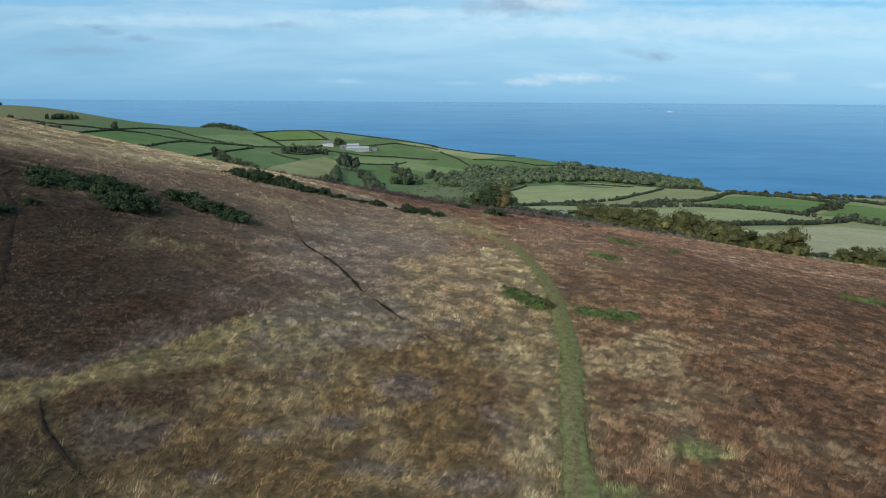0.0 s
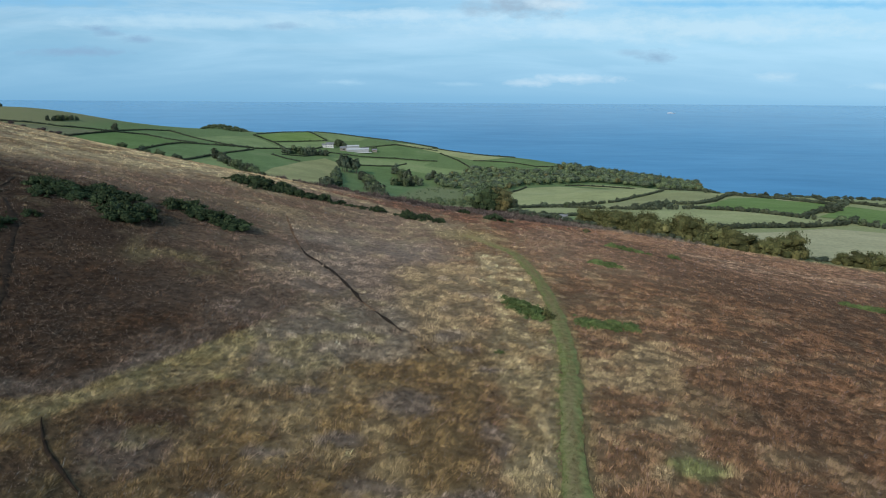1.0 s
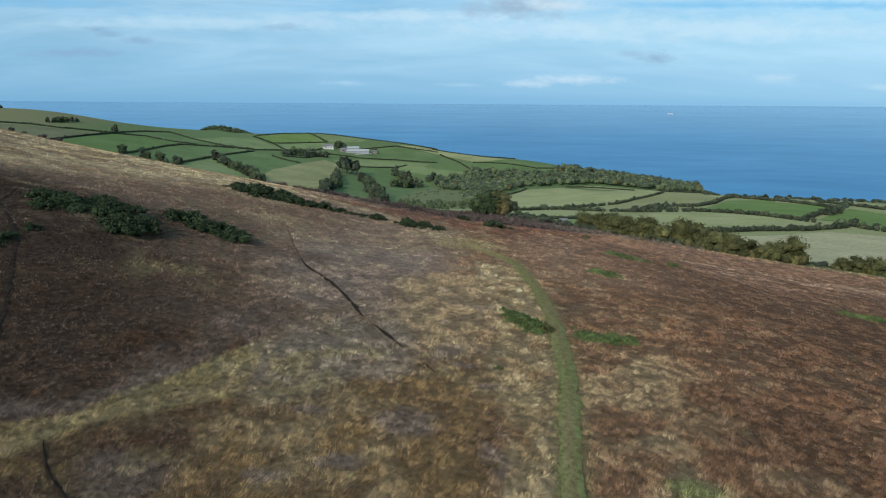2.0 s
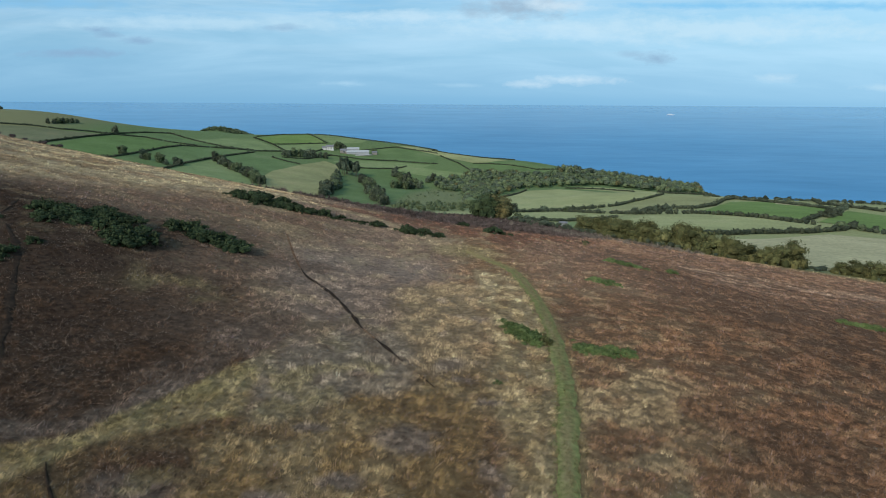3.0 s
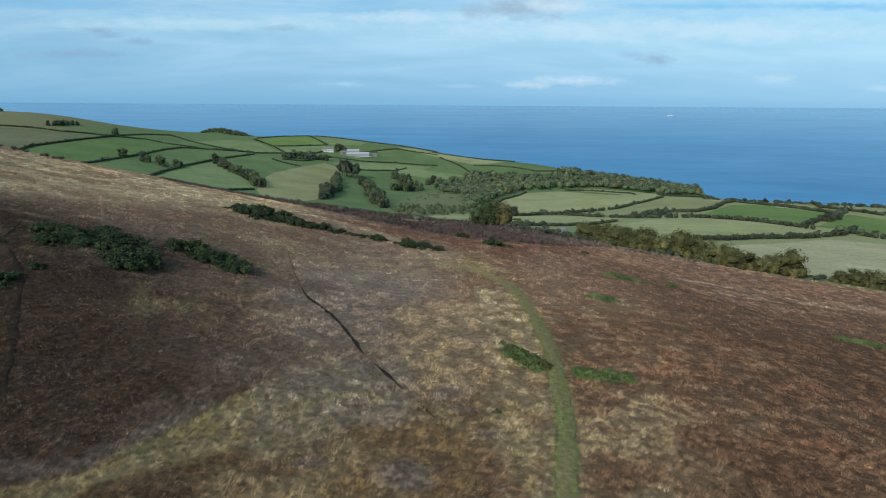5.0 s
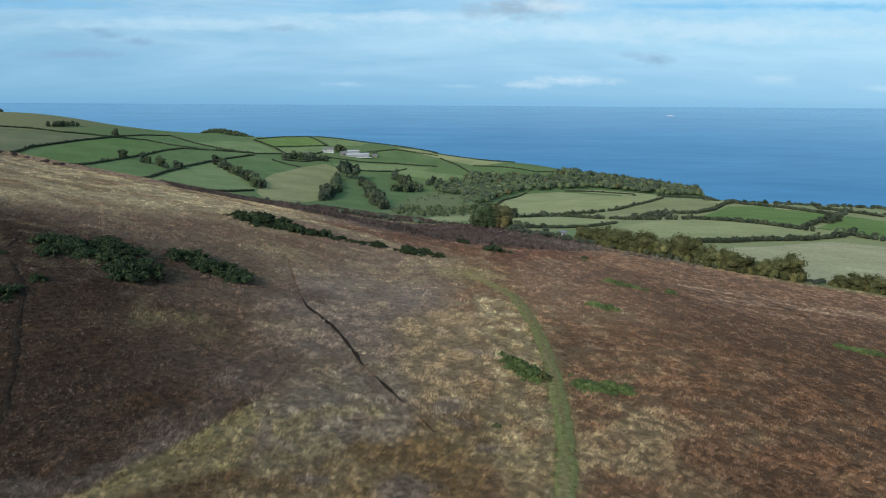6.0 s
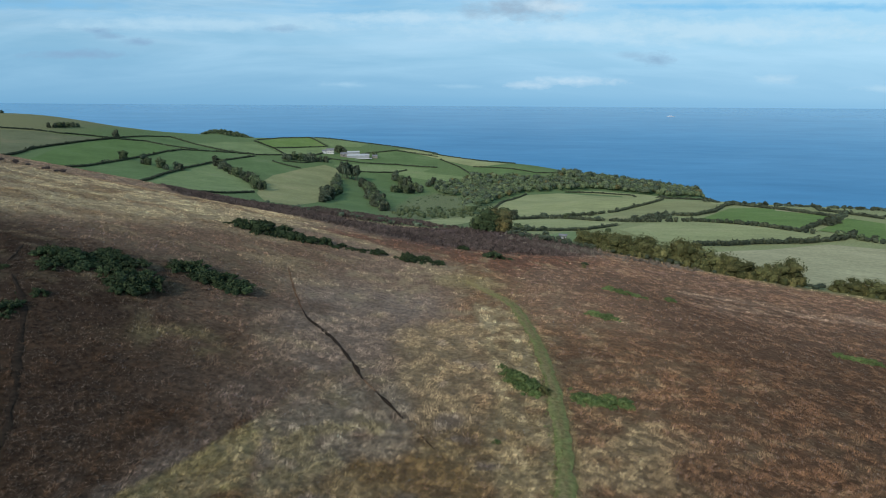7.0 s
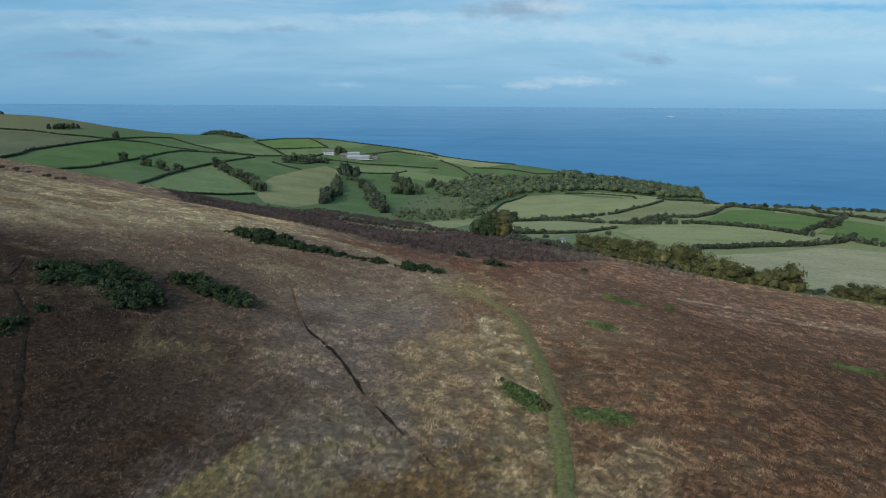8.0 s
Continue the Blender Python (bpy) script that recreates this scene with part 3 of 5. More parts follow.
def trunk_set(rng, tall, radius, spread):
    sets = [limb((0, 0, -.6), (.1, 0, tall * .45), radius, radius * .7)]
    for i in range(4):
        a = i * 1.6 + rng.uniform(0, .8)
        sets.append(limb((.1, 0, tall * rng.uniform(.25, .45)), (spread * math.cos(a), spread * math.sin(a), tall * rng.uniform(.6, .8)), radius * .55, radius * .2))
    return gather(*sets)


# ---- ground sheet ----
def ground_sheet():
    fan = np.linspace(-.92, .92, 320)
    outer = np.array([.04, .12, .28, .5, .8, 1.2, 1.8])
    rows = np.concatenate([[-600, -400, -250, -150, -90, -50, -25, -10, 0], np.exp(np.linspace(math.log(36), math.log(1900), 310)) - 30, np.linspace(1880, 2500, 24)])
    yy = np.repeat(rows[:, None], len(fan) + 2 * len(outer), 1)
    half = np.maximum(rows, 0) + 30
    xx = np.hstack([-(half[:, None] * .92 + outer[::-1] * 1400), half[:, None] * fan, half[:, None] * .92 + outer * 1400])
    zz = turf(xx, yy)
    n, m = xx.shape
    i = np.arange(n * m).reshape(n, m)
    f = np.stack([i[:-1, :-1], i[:-1, 1:], i[1:, 1:], i[1:, :-1]], -1).reshape(-1, 4)
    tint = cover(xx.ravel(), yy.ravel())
    # dark peaty litter between the plants, its tint also standing in for shade there
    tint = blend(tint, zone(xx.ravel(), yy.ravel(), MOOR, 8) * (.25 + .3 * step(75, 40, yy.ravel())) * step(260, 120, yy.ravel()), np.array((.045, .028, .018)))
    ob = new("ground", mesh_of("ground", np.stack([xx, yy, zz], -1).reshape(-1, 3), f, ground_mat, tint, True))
    return tagged(ob, "rolling heather moor falling to green farmland and sea cliffs", "ground", kind="structure")


ground_sheet()
sea_v, sea_f = boxes((-7000, 7000, 300, 5100, SEA - 20, SEA))
tagged(new("water", mesh_of("water", sea_v, sea_f, sea_mat)), "calm blue open sea under a pale sky", "sea", kind="structure")


def ribbon(name, line, width, lift, mat, label, tint_of, seed, cols=7, pace=0.5, wander=.25):
    rng = np.random.default_rng(seed)
    pts = [np.array(line[0], float)]
    for a, b in zip(line, line[1:]):
        a, b = np.array(a, float), np.array(b, float)
        k = max(1, int(np.hypot(*(b - a)) / pace))
        pts += [a + (b - a) * (i + 1) / k for i in range(k)]
    p = np.array(pts)
    for _ in range(6):
        p[1:-1] = (p[:-2] + 2 * p[1:-1] + p[2:]) / 4
    d = np.gradient(p, axis=0)
    d /= np.linalg.norm(d, axis=1, keepdims=True)
    side = np.stack([d[:, 1], -d[:, 0]], 1)
    n = len(p)
    left = width * (.5 + wander * (rough(p[:, 0], p[:, 1], 1.4, seed) - .5))
    right = width * (.5 + wander * (rough(p[:, 0], p[:, 1], 1.4, seed + 7) - .5))
    taper = np.minimum(1, np.minimum(np.arange(n), np.arange(n)[::-1]) / 5 + .15)
    s = np.linspace(-1, 1, cols)
    off = np.where(s[None] < 0, s[None] * (left * taper)[:, None], s[None] * (right * taper)[:, None])
    xy = p[:, None] + side[:, None] * off[..., None]
    z = height(xy[..., 0], xy[..., 1]) + lift * (1 - .8 * np.abs(s[None]) ** 3) + .02
    i = np.arange(n * cols).reshape(n, cols)
    f = np.stack([i[:-1, :-1], i[:-1, 1:], i[1:, 1:], i[1:, :-1]], -1).reshape(-1, 4)
    v = np.concatenate([xy, z[..., None]], -1).reshape(-1, 3)
    tint = tint_of(v[:, 0], v[:, 1], np.broadcast_to(s, (n, cols)).ravel()) if tint_of else None
    return tagged(new(name, mesh_of(name, v, f, mat, tint, True)), label, name, kind="structure")


def path_tint(x, y, s):
    c = np.broadcast_to(np.array((.150, .158, .060)), (len(x), 3)).copy()
    c = blend(c, step(.9, .1, np.abs(s + .25)) * step(.2, .55, rough(x, y, 2.4, 41)) * .85, np.array((.185, .140, .075)))
    return blend(c, step(79, 87, y), cover(x, y))


ribbon("path", PATH, 1.3, .14, path_mat, "narrow trodden green grass path across the moor", path_tint, 5, wander=.5)
def faint_tint(x, y, s):
    return blend(np.broadcast_to(C_DARK * 1.2, (len(x), 3)).copy(), rough(x, y, .9, 46), C_RED)


for k, (line, width) in enumerate(zip(TRACKS, TRACK_WIDE)):
    if k == 6:
        continue
    if k in (0, 2):
        ribbon("track", line, width, .04, path_mat, "faint brown sheep track through the heather", faint_tint, 9, cols=5, wander=1.1)
    else:
        ribbon("track", line, width, .05, peat_mat, "thin dark peaty sheep track worn through the heather", None, 9, cols=5, wander=1.1)


def trail_tint(x, y, s):
    return blend(np.broadcast_to(C_STRAW * .42, (len(x), 3)).copy(), rough(x, y, 1.0, 44), C_RED)


ribbon("trail", [(9.4, 77.4), (10.6, 81), (11.8, 86), (14.2, 95), (17, 103)], .28, .04, path_mat, "faint narrow trail leaving the path", trail_tint, 6, cols=5)

# ---- farmland ----
from mathutils import geometry


def m_field(colour, dry):
    def build(t, p):
        pos = place(t)
        stripe = node(t, "ShaderNodeMapping", {"Vector": pos, "Scale": (0.02, 0.25, 1), "Rotation": (0, 0, 0.5)})
        wide = noise_at(t, 45.0, 5)
        rows = noise_at(t, 1.0, 3, stripe.outputs[0])
        c = ramp(t, wide, (0.3, tuple(v * .8 for v in colour)), (0.55, colour), (0.75, dry))
        c = mixc(t, 1.0, c, ramp(t, rows, (0.3, 0.9), (0.7, 1.1)), "MULTIPLY")
        c = mixc(t, 1.0, c, ramp(t, noise_at(t, 1.5, 4), (0.3, 0.8), (0.7, 1.2)), "MULTIPLY")
        t.links.new(c, p.inputs["Base Color"])
        bump(t, p, noise_at(t, 1.5, 4), 0.4, 0.3)
    return build


GRASS = {k: material("field_" + k, m_field(a, b)) for k, a, b in (
    ("green", (.100, .145, .056), (.130, .160, .072)), ("bright", (.115, .168, .048), (.145, .18, .065)), ("deep", (.090, .138, .044), (.105, .15, .058)),
    ("light", (.150, .190, .080), (.185, .205, .10)), ("pale", (.25, .255, .118), (.285, .272, .138)), ("dry", (.215, .212, .098), (.26, .232, .118)),
    ("hill", (.125, .130, .070), (.175, .145, .085)), ("stubble", (.315, .285, .165), (.37, .325, .20)))}
FIELDS = (
    ("deep", "bright green grazed field between hedges", [(-427, 592), (-483, 725), (-498, 807), (-496, 882), (-460, 904), (-418, 885), (-397, 880), (-401, 832), (-390, 739), (-382, 666), (-372, 597), (-368, 554)]),
    ("green", "dark green pasture below a hedge", [(-357, 563), (-376, 656), (-383, 732), (-351, 724), (-316, 695), (-299, 613), (-271, 510), (-302, 523)]),
    ("light", "light green pasture above the dark scrub", [(-271, 510), (-296, 620), (-308, 722), (-309, 777), (-279, 740), (-218, 638), (-187, 570), (-197, 516), (-220, 486), (-246, 496)]),
    ("green", "green pasture with a few hedge trees", [(-388, 744), (-397, 840), (-384, 895), (-312, 940), (-308, 915), (-312, 849), (-315, 775), (-317, 703), (-350, 725)]),
    ("green", "green pasture beside a row of trees", [(-311, 831), (-300, 917), (-254, 911), (-215, 866), (-224, 752), (-228, 670), (-247, 695), (-306, 791)]),
    ("dry", "dull olive field on a rounded slope", [(-184, 560), (-216, 691), (-224, 752), (-215, 866), (-194, 943), (-167, 920), (-141, 770), (-122, 622), (-120, 533), (-125, 472), (-152, 483)]),
    ("green", "narrow green field between two belts of trees", [(-121, 670), (-132, 817), (-102, 711), (-69, 522), (-59, 431), (-78, 433), (-94, 440), (-105, 570)]),
    ("green", "green field running down into the combe", [(-133, 927), (-81, 963), (-48, 966), (-46, 920), (-68, 807), (-43, 711), (-51, 542), (-84, 673), (-120, 863)]),
    ("light", "light green meadow below the farm", [(-183, 955), (-142, 997), (-85, 1016), (-21, 1017), (-44, 979), (-82, 971), (-134, 939), (-162, 920)]),
    ("light", "light green paddock behind the farmhouse", [(-309, 1048), (-262, 1097), (-226, 1118), (-217, 1083), (-229, 1044), (-272, 995)]),
    ("bright", "bright green field on the hilltop", [(-362, 1135), (-332, 1201), (-282, 1215), (-230, 1127), (-264, 1108), (-310, 1065)]),
    ("light", "light green field with hedge banks", [(-425, 994), (-405, 1084), (-363, 1115), (-309, 1040), (-274, 993), (-311, 952), (-356, 949)]),
    ("green", "green field on the far slope", [(-497, 894), (-489, 963), (-480, 1025), (-418, 978), (-360, 941), (-403, 891), (-464, 910)]),
    ("light", "light green field beside the farmyard", [(-275, 1217), (-218, 1210), (-152, 1200), (-163, 1149), (-217, 1127)]),
    ("green", "green field before the farm", [(-153, 1080), (-95, 1135), (-12, 1120), (-11, 1032), (-86, 1029), (-179, 984), (-197, 1007)]),
    ("hill", "rough olive hill pasture", [(-610, 806), (-579, 828), (-547, 839), (-509, 869), (-505, 759), (-494, 691), (-467, 610)]),
    ("pale", "pale rounded sheep pasture above the woods", [(35, 455), (48, 563), (72, 692), (117, 811), (171, 844), (259, 827), (224, 582), (203, 559), (153, 501), (123, 480), (54, 467)]),
    ("pale", "pale strip of pasture below the woods", [(181, 865), (244, 898), (313, 888), (339, 868), (228, 593), (264, 844)]),
    ("pale", "pale pasture between low hedges", [(51, 423), (92, 425), (108, 392), (123, 377), (108, 352), (80, 317), (34, 284)]),
    ("pale", "pale corner of pasture behind the scrub", [(-16, 345), (-2, 429), (25, 461), (18, 371), (4, 289), (-10, 229)]),
    ("light", "light green paddock with a field shelter", [(24, 200), (64, 295), (76, 300), (51, 201), (32, 200)]),
    ("dry", "pale green pasture inside hedges", [(111, 403), (153, 493), (199, 548), (235, 568), (279, 575), (240, 505), (190, 426), (153, 417), (133, 384)]),
    ("bright", "bright green field inside thick hedges", [(168, 376), (204, 427), (249, 494), (278, 497), (277, 443), (281, 407), (238, 358), (213, 333), (206, 332), (193, 352)]),
    ("bright", "green field beside the tree belt", [(221, 331), (258, 370), (288, 402), (297, 378), (236, 297), (232, 322)]),
    ("pale", "wide pale sheep pasture", [(100, 321), (133, 362), (165, 369), (190, 346), (204, 323), (209, 311), (178, 285), (150, 271), (115, 253), (102, 247), (98, 273)]),
    ("pale", "pale strip of stubble by the coast trees", [(266, 570), (302, 567), (280, 529), (259, 546)]),
    ("stubble", "narrow pale field behind the hedge", [(287, 490), (292, 441), (278, 424), (269, 459)]),
    ("light", "light green meadow above the combe", [(-86, 1012), (-5, 981), (44, 963), (0, 930), (-60, 950), (-86, 962)]),
    ("pale", "pale narrow field along the cliff top", [(-97, 1162), (-50, 1172), (50, 1140), (118, 1066), (60, 1032), (-6, 1102)]),
    ("green", "green cliff-top field above the woods", [(52, 1030), (124, 1066), (215, 1062), (215, 1040), (170, 985), (50, 974)]),
    ("stubble", "dry pale field below the moor hedge", [(80, 190), (96, 216), (126, 238), (149, 251), (174, 268), (193, 279), (220, 270), (240, 230), (180, 170), (136, 150), (112, 150), (90, 160), (76, 172)]))


def field(kind, label, plan, lift):
    size = max(max(p[0] for p in plan) - min(p[0] for p in plan), max(p[1] for p in plan) - min(p[1] for p in plan))
    pace = max(5.0, size / 34)
    rim = []
    for a, b in zip(plan, plan[1:] + plan[:1]):
        k = max(1, int(math.hypot(b[0] - a[0], b[1] - a[1]) / pace))
        rim += [(a[0] + (b[0] - a[0]) * i / k, a[1] + (b[1] - a[1]) * i / k) for i in range(k)]
    gx, gy = np.meshgrid(np.arange(min(p[0] for p in plan), max(p[0] for p in plan), pace), np.arange(min(p[1] for p in plan), max(p[1] for p in plan), pace))
    gx, gy = gx.ravel() + .01, gy.ravel() + .01
    keep = inside(gx, gy, plan) & (off_line(gx, gy, plan + plan[:1]) > pace * .4)
    pts = [Vector(p) for p in rim] + [Vector((a, b)) for a, b in zip(gx[keep], gy[keep])]
    n = len(rim)
    v, _, f, *_ = geometry.delaunay_2d_cdt(pts, [(i, (i + 1) % n) for i in range(n)], [], 1, 1e-4)
    xy = np.array([(p.x, p.y) for p in v])
    z = height(xy[:, 0], xy[:, 1]) + lift
    me = mesh_of("field", np.column_stack([xy, z]), [tuple(t) for t in f if len(t) == 3], GRASS[kind], smooth=True)
    tagged(new("field", me), label, "field", kind="structure")


for k, row in enumerate(FIELDS):
    field(*row, .12 + .006 * k)


def along(line, pace):
    """Points at even steps along a line, with the way it runs there."""
    out = []
    for a, b in zip(line, line[1:]):
        a, b = np.array(a, float), np.array(b, float)
        k = max(1, int(np.hypot(*(b - a)) / pace))
        out += [(*(a + (b - a) * (i + .5) / k), math.atan2(b[1] - a[1], b[0] - a[0])) for i in range(k)]
    return out


def hedge(line, tall, wide, label, mat, seed, size=.75, gap=.03):
    """An uneven farm hedge: lumps end to end with leaf clumps over them."""
    rng = np.random.default_rng(seed)
    sets = []
    for x, y, a in along(line, wide * .9):
        if rng.random() < gap:
            continue
        k = rng.uniform(.8, 1.15) * (1.5 if rng.random() < .05 else 1)
        z = h1(x, y)
        r = (wide * .72, wide * .62, tall * k * .55)
        sets.append(crown(rng, [((x + rng.normal(0, .2), y + rng.normal(0, .2), z + tall * k * .42), r)], 15, size * .85 * (.7 + .4 * k), .85))
    me = mesh_of("hedge", *gather(*sets), mat)
    tagged(new("hedge", me), label, "hedge", "field hedges")


HEDGES = (
    (2.4, 2.4, [(-617, 816), (-584, 835), (-552, 846), (-526, 870), (-500, 883), (-467, 916), (-427, 906), (-384, 907)]),
    (2.8, 2.8, [(-453, 591), (-465, 631), (-491, 696), (-499, 750), (-503, 817), (-500, 883)]),
    (2.2, 2.2, [(-501, 892), (-497, 977), (-484, 1035), (-418, 978), (-353, 941), (-309, 945)]),
    (2.6, 2.6, [(-370, 555), (-369, 592), (-379, 661), (-388, 742), (-398, 826), (-397, 880), (-361, 914), (-309, 945)]),
    (2.6, 2.6, [(-272, 509), (-299, 613), (-313, 701), (-315, 775), (-312, 849), (-302, 924)]),
    (2.2, 2.2, [(-217, 480), (-197, 516), (-187, 562)]),
    (2.4, 2.4, [(-368, 1131), (-309, 1058), (-272, 995)]),
    (2.2, 2.2, [(-369, 1152), (-335, 1212), (-282, 1215), (-219, 1218), (-153, 1209), (-100, 1196), (-12, 1168)]),
    (2.0, 2.0, [(-310, 1065), (-263, 1102), (-225, 1124)]),
    (2.0, 2.0, [(-282, 1215), (-225, 1124)]),
    (2.4, 2.4, [(-307, 938), (-274, 984), (-227, 1032), (-215, 1084)]),
    (2.4, 2.4, [(-254, 911), (-223, 928), (-197, 1007), (-143, 1006), (-86, 1025), (-11, 1027)]),
    (2.2, 2.2, [(-215, 866), (-240, 874), (-265, 894)]),
    (2.4, 2.4, [(-162, 920), (-134, 935), (-81, 967), (-64, 991)]),
    (2.2, 2.2, [(-154, 1085), (-95, 1140), (-12, 1126)]),
    (2.8, 2.8, [(71, 456), (98, 456), (125, 478), (153, 501), (178, 533), (202, 555), (225, 582)]),
    (3.0, 3.0, [(46, 415), (77, 438), (93, 433), (108, 392), (130, 376), (163, 373)]),
    (3.2, 3.2, [(132, 380), (155, 423), (170, 429), (187, 420), (215, 450), (258, 522), (278, 543), (283, 506), (277, 443), (280, 406)]),
    (3.2, 3.2, [(165, 377), (183, 361), (196, 344), (205, 325), (211, 318)]),
    (3.2, 3.2, [(212, 331), (234, 353), (262, 381), (313, 438)]),
    (3.0, 3.0, [(112, 250), (130, 257), (152, 270), (185, 282), (214, 299), (239, 325)]),
    (3.0, 3.0, [(225, 320), (225, 311), (226, 299), (231, 291)]),
    (2.4, 2.4, [(183, 860), (237, 868), (286, 861), (233, 594), (283, 596)]),
    (2.6, 2.6, [(278, 601), (685, 1286), (762, 1242), (310, 467), (313, 438), (318, 406)]),
    (2.0, 2.0, [(34, 278), (52, 295), (77, 312), (109, 352)]),
    (2.2, 2.2, [(-23, 1152), (60, 1136), (136, 1085)]),
    (2.2, 2.2, [(-8, 1103), (25, 1040), (50, 972)]),
    (2.2, 2.2, [(53, 1035), (115, 1021), (162, 1003), (222, 1031)]),
    (2.4, 2.4, [(35, 455), (50, 570), (75, 704), (119, 818)]))
for k, (tall, wide, line) in enumerate(HEDGES):
    near = line[0][1] < 480
    hedge(line, tall, wide * .9, "dark trimmed farm hedge between grass fields", leaf_hedge, 100 + k, .6 if near else .85)


# ---- trees ----
def tree(rng, name, tall, wide, leaves, size, mat, label, category, group, bare=.25, lobes=5):
    """A tree or tall shrub at the origin: tapered trunk with limbs, and an uneven crown."""
    root = thing(name, label, category, pose(0, 0, 0), group)
    part("trunk", mesh_of("trunk", *trunk_set(rng, tall, .022 * tall, wide * .3), bark_mat), root)
    blobs = [((rng.normal(0, .04) * wide, rng.normal(0, .04) * wide, tall * (bare + 1) * .5), (wide * .34, wide * .34, tall * (1 - bare) * .42))]
    for i in range(lobes):
        a = 2 * math.pi * i / lobes + rng.uniform(-.4, .4)
        d = wide * rng.uniform(.2, .32)
        blobs.append(((d * math.cos(a), d * math.sin(a), tall * rng.uniform(bare + .15, .72)), (wide * rng.uniform(.18, .27), wide * rng.uniform(.18, .27), tall * rng.uniform(.14, .24))))
    for i in range(6 if bare < .1 else 0):
        a = 1.05 * i + rng.uniform(-.3, .3)
        blobs.append(((wide * .3 * math.cos(a), wide * .3 * math.sin(a), tall * .2), (wide * .2, wide * .2, tall * rng.uniform(.2, .28))))
    part("crown", mesh_of("crown", *crown(rng, blobs, leaves, size), mat), root)
    return root


def mound(rng, name, tall, wide, leaves, size, mat, label, category, group):
    """A low bush: a close heap of rounded sprays from the ground up."""
    root = thing(name, label, category, pose(0, 0, 0), group)
    part("stem", mesh_of("stem", *trunk_set(rng, tall * .8, .03 * tall, wide * .25), bark_mat), root)
    blobs = []
    for i in range(13):
        a, d = 2.4 * i + rng.uniform(-.5, .5), wide * .42 * math.sqrt(i / 12)
        lift = tall * (1 - (d / (wide * .5)) ** 2) * rng.uniform(.45, .75)
        r = wide * rng.uniform(.11, .18)
        blobs.append(((d * math.cos(a), d * math.sin(a), lift * .8), (r, r * rng.uniform(.8, 1.2), max(r * .8, lift * .55))))
    part("crown", mesh_of("crown", *crown(rng, blobs, leaves, size), mat), root)
    return root


def plant(kinds, spots, rng, sink=.2, squat=1.0):
    """Set trees at spots of (x, y, size): the first of each kind is the built one, the rest are copies."""
    for i, (x, y, k) in enumerate(spots):
        src = kinds[int(rng.integers(len(kinds)))]
        m = pose(x, y, h1(x, y) - sink, 0, 0, float(rng.uniform(0, 360))) @ Matrix.Diagonal((k * rng.uniform(.85, 1.2), k * rng.uniform(.85, 1.2), k * squat * rng.uniform(.85, 1.15), 1))
        if src["used"]:
            copy_thing(src, m)
        else:
            src.matrix_basis, src["used"] = m, 1


def kinds_of(seed, *rows):
    rng = np.random.default_rng(seed)
    out = []
    for row in rows:
        t = mound(rng, *row) if row[0] in ("gorse_bush", "fern_clump") else tree(rng, *row)
        t["used"] = 0
        out.append(t)
    return out


def jitter(rng, line, pace, low, high, off=1.0):
    return [(x + rng.normal(0, off), y + rng.normal(0, off), rng.uniform(low, high)) for x, y, _ in along(line, pace)]


rng = np.random.default_rng(7)
FARM_TREES = kinds_of(21, ("field_tree", 10, 8.5, 400, .7, leaf_dark, "dark broadleaf tree at a field edge", "tree", "farmland trees", .06, 8),
                      ("field_tree", 10, 7.5, 380, .7, leaf_green, "green broadleaf tree at a field edge", "tree", "farmland trees", .06, 8),
                      ("field_tree", 10, 8.0, 390, .7, leaf_hedge, "dull green broadleaf tree at a field edge", "tree", "farmland trees", .06, 8))
spots = jitter(rng, [(-302, 770), (-282, 743), (-263, 716), (-245, 689), (-228, 669), (-210, 636), (-187, 590)], 5.5, .6, 1.3, 3)
spots += jitter(rng, [(-153, 830), (-144, 770), (-136, 726), (-127, 653), (-121, 593), (-116, 545)], 5.5, .65, 1.25, 2)
spots += jitter(rng, [(-124, 660), (-122, 620), (-119, 570)], 6, .9, 1.3, 3)
spots += jitter(rng, [(-121, 841), (-106, 787), (-87, 685), (-74, 607), (-60, 540), (-50, 500)], 6, .6, 1.2, 3)
spots += jitter(rng, [(-80, 930), (-65, 900), (-55, 877), (-43, 858), (-34, 845)], 7, 1.0, 1.5, 3)
spots += jitter(rng, [(-70, 800), (-55, 812), (-42, 828)], 7, 1.0, 1.5, 4)
spots += jitter(rng, [(-28, 900), (-12, 915), (4, 922)], 9, .9, 1.3, 3)
spots += [(x, y, k) for (x, y), k in zip([(-258, 938), (-250, 936), (-244, 945), (-234, 947), (-228, 950), (-222, 958), (-215, 961), (-206, 966), (-198, 970)], (1.2, 1.1, 1.3, 1.2, 1.1, 1.4, 1.3, 1.1, 1.0))]
spots += [(-196, 1082, 1.3), (-190, 1085, 1.2), (-184, 1081, 1.0), (-200, 1091, 1.1), (-132, 1086, .7), (-126, 1080, .6)]
spots += [(-506, 902, 1.1), (-387, 699, 1.25), (-354, 684, 1.2), (-348, 680, .9), (-333, 676, 1.0), (-328, 671, 1.1), (-312, 675, 1.1), (-306, 671, .9), (-318, 660, .7)]
spots += [(-584, 868, .7), (-580, 876, .75), (-578, 883, .8), (-576, 890, .75), (-575, 899, .8), (-574, 909, .8), (-571, 917, .7)]
spots += [(-745, 930, .8), (-735, 933, .9), (-725, 935, .8), (-714, 938, .7), (-703, 940, .6)]
spots += jitter(rng, [(-330, 420), (-290, 430), (-250, 432), (-215, 430)], 10, .5, .8, 4)
plant(FARM_TREES, spots, rng)
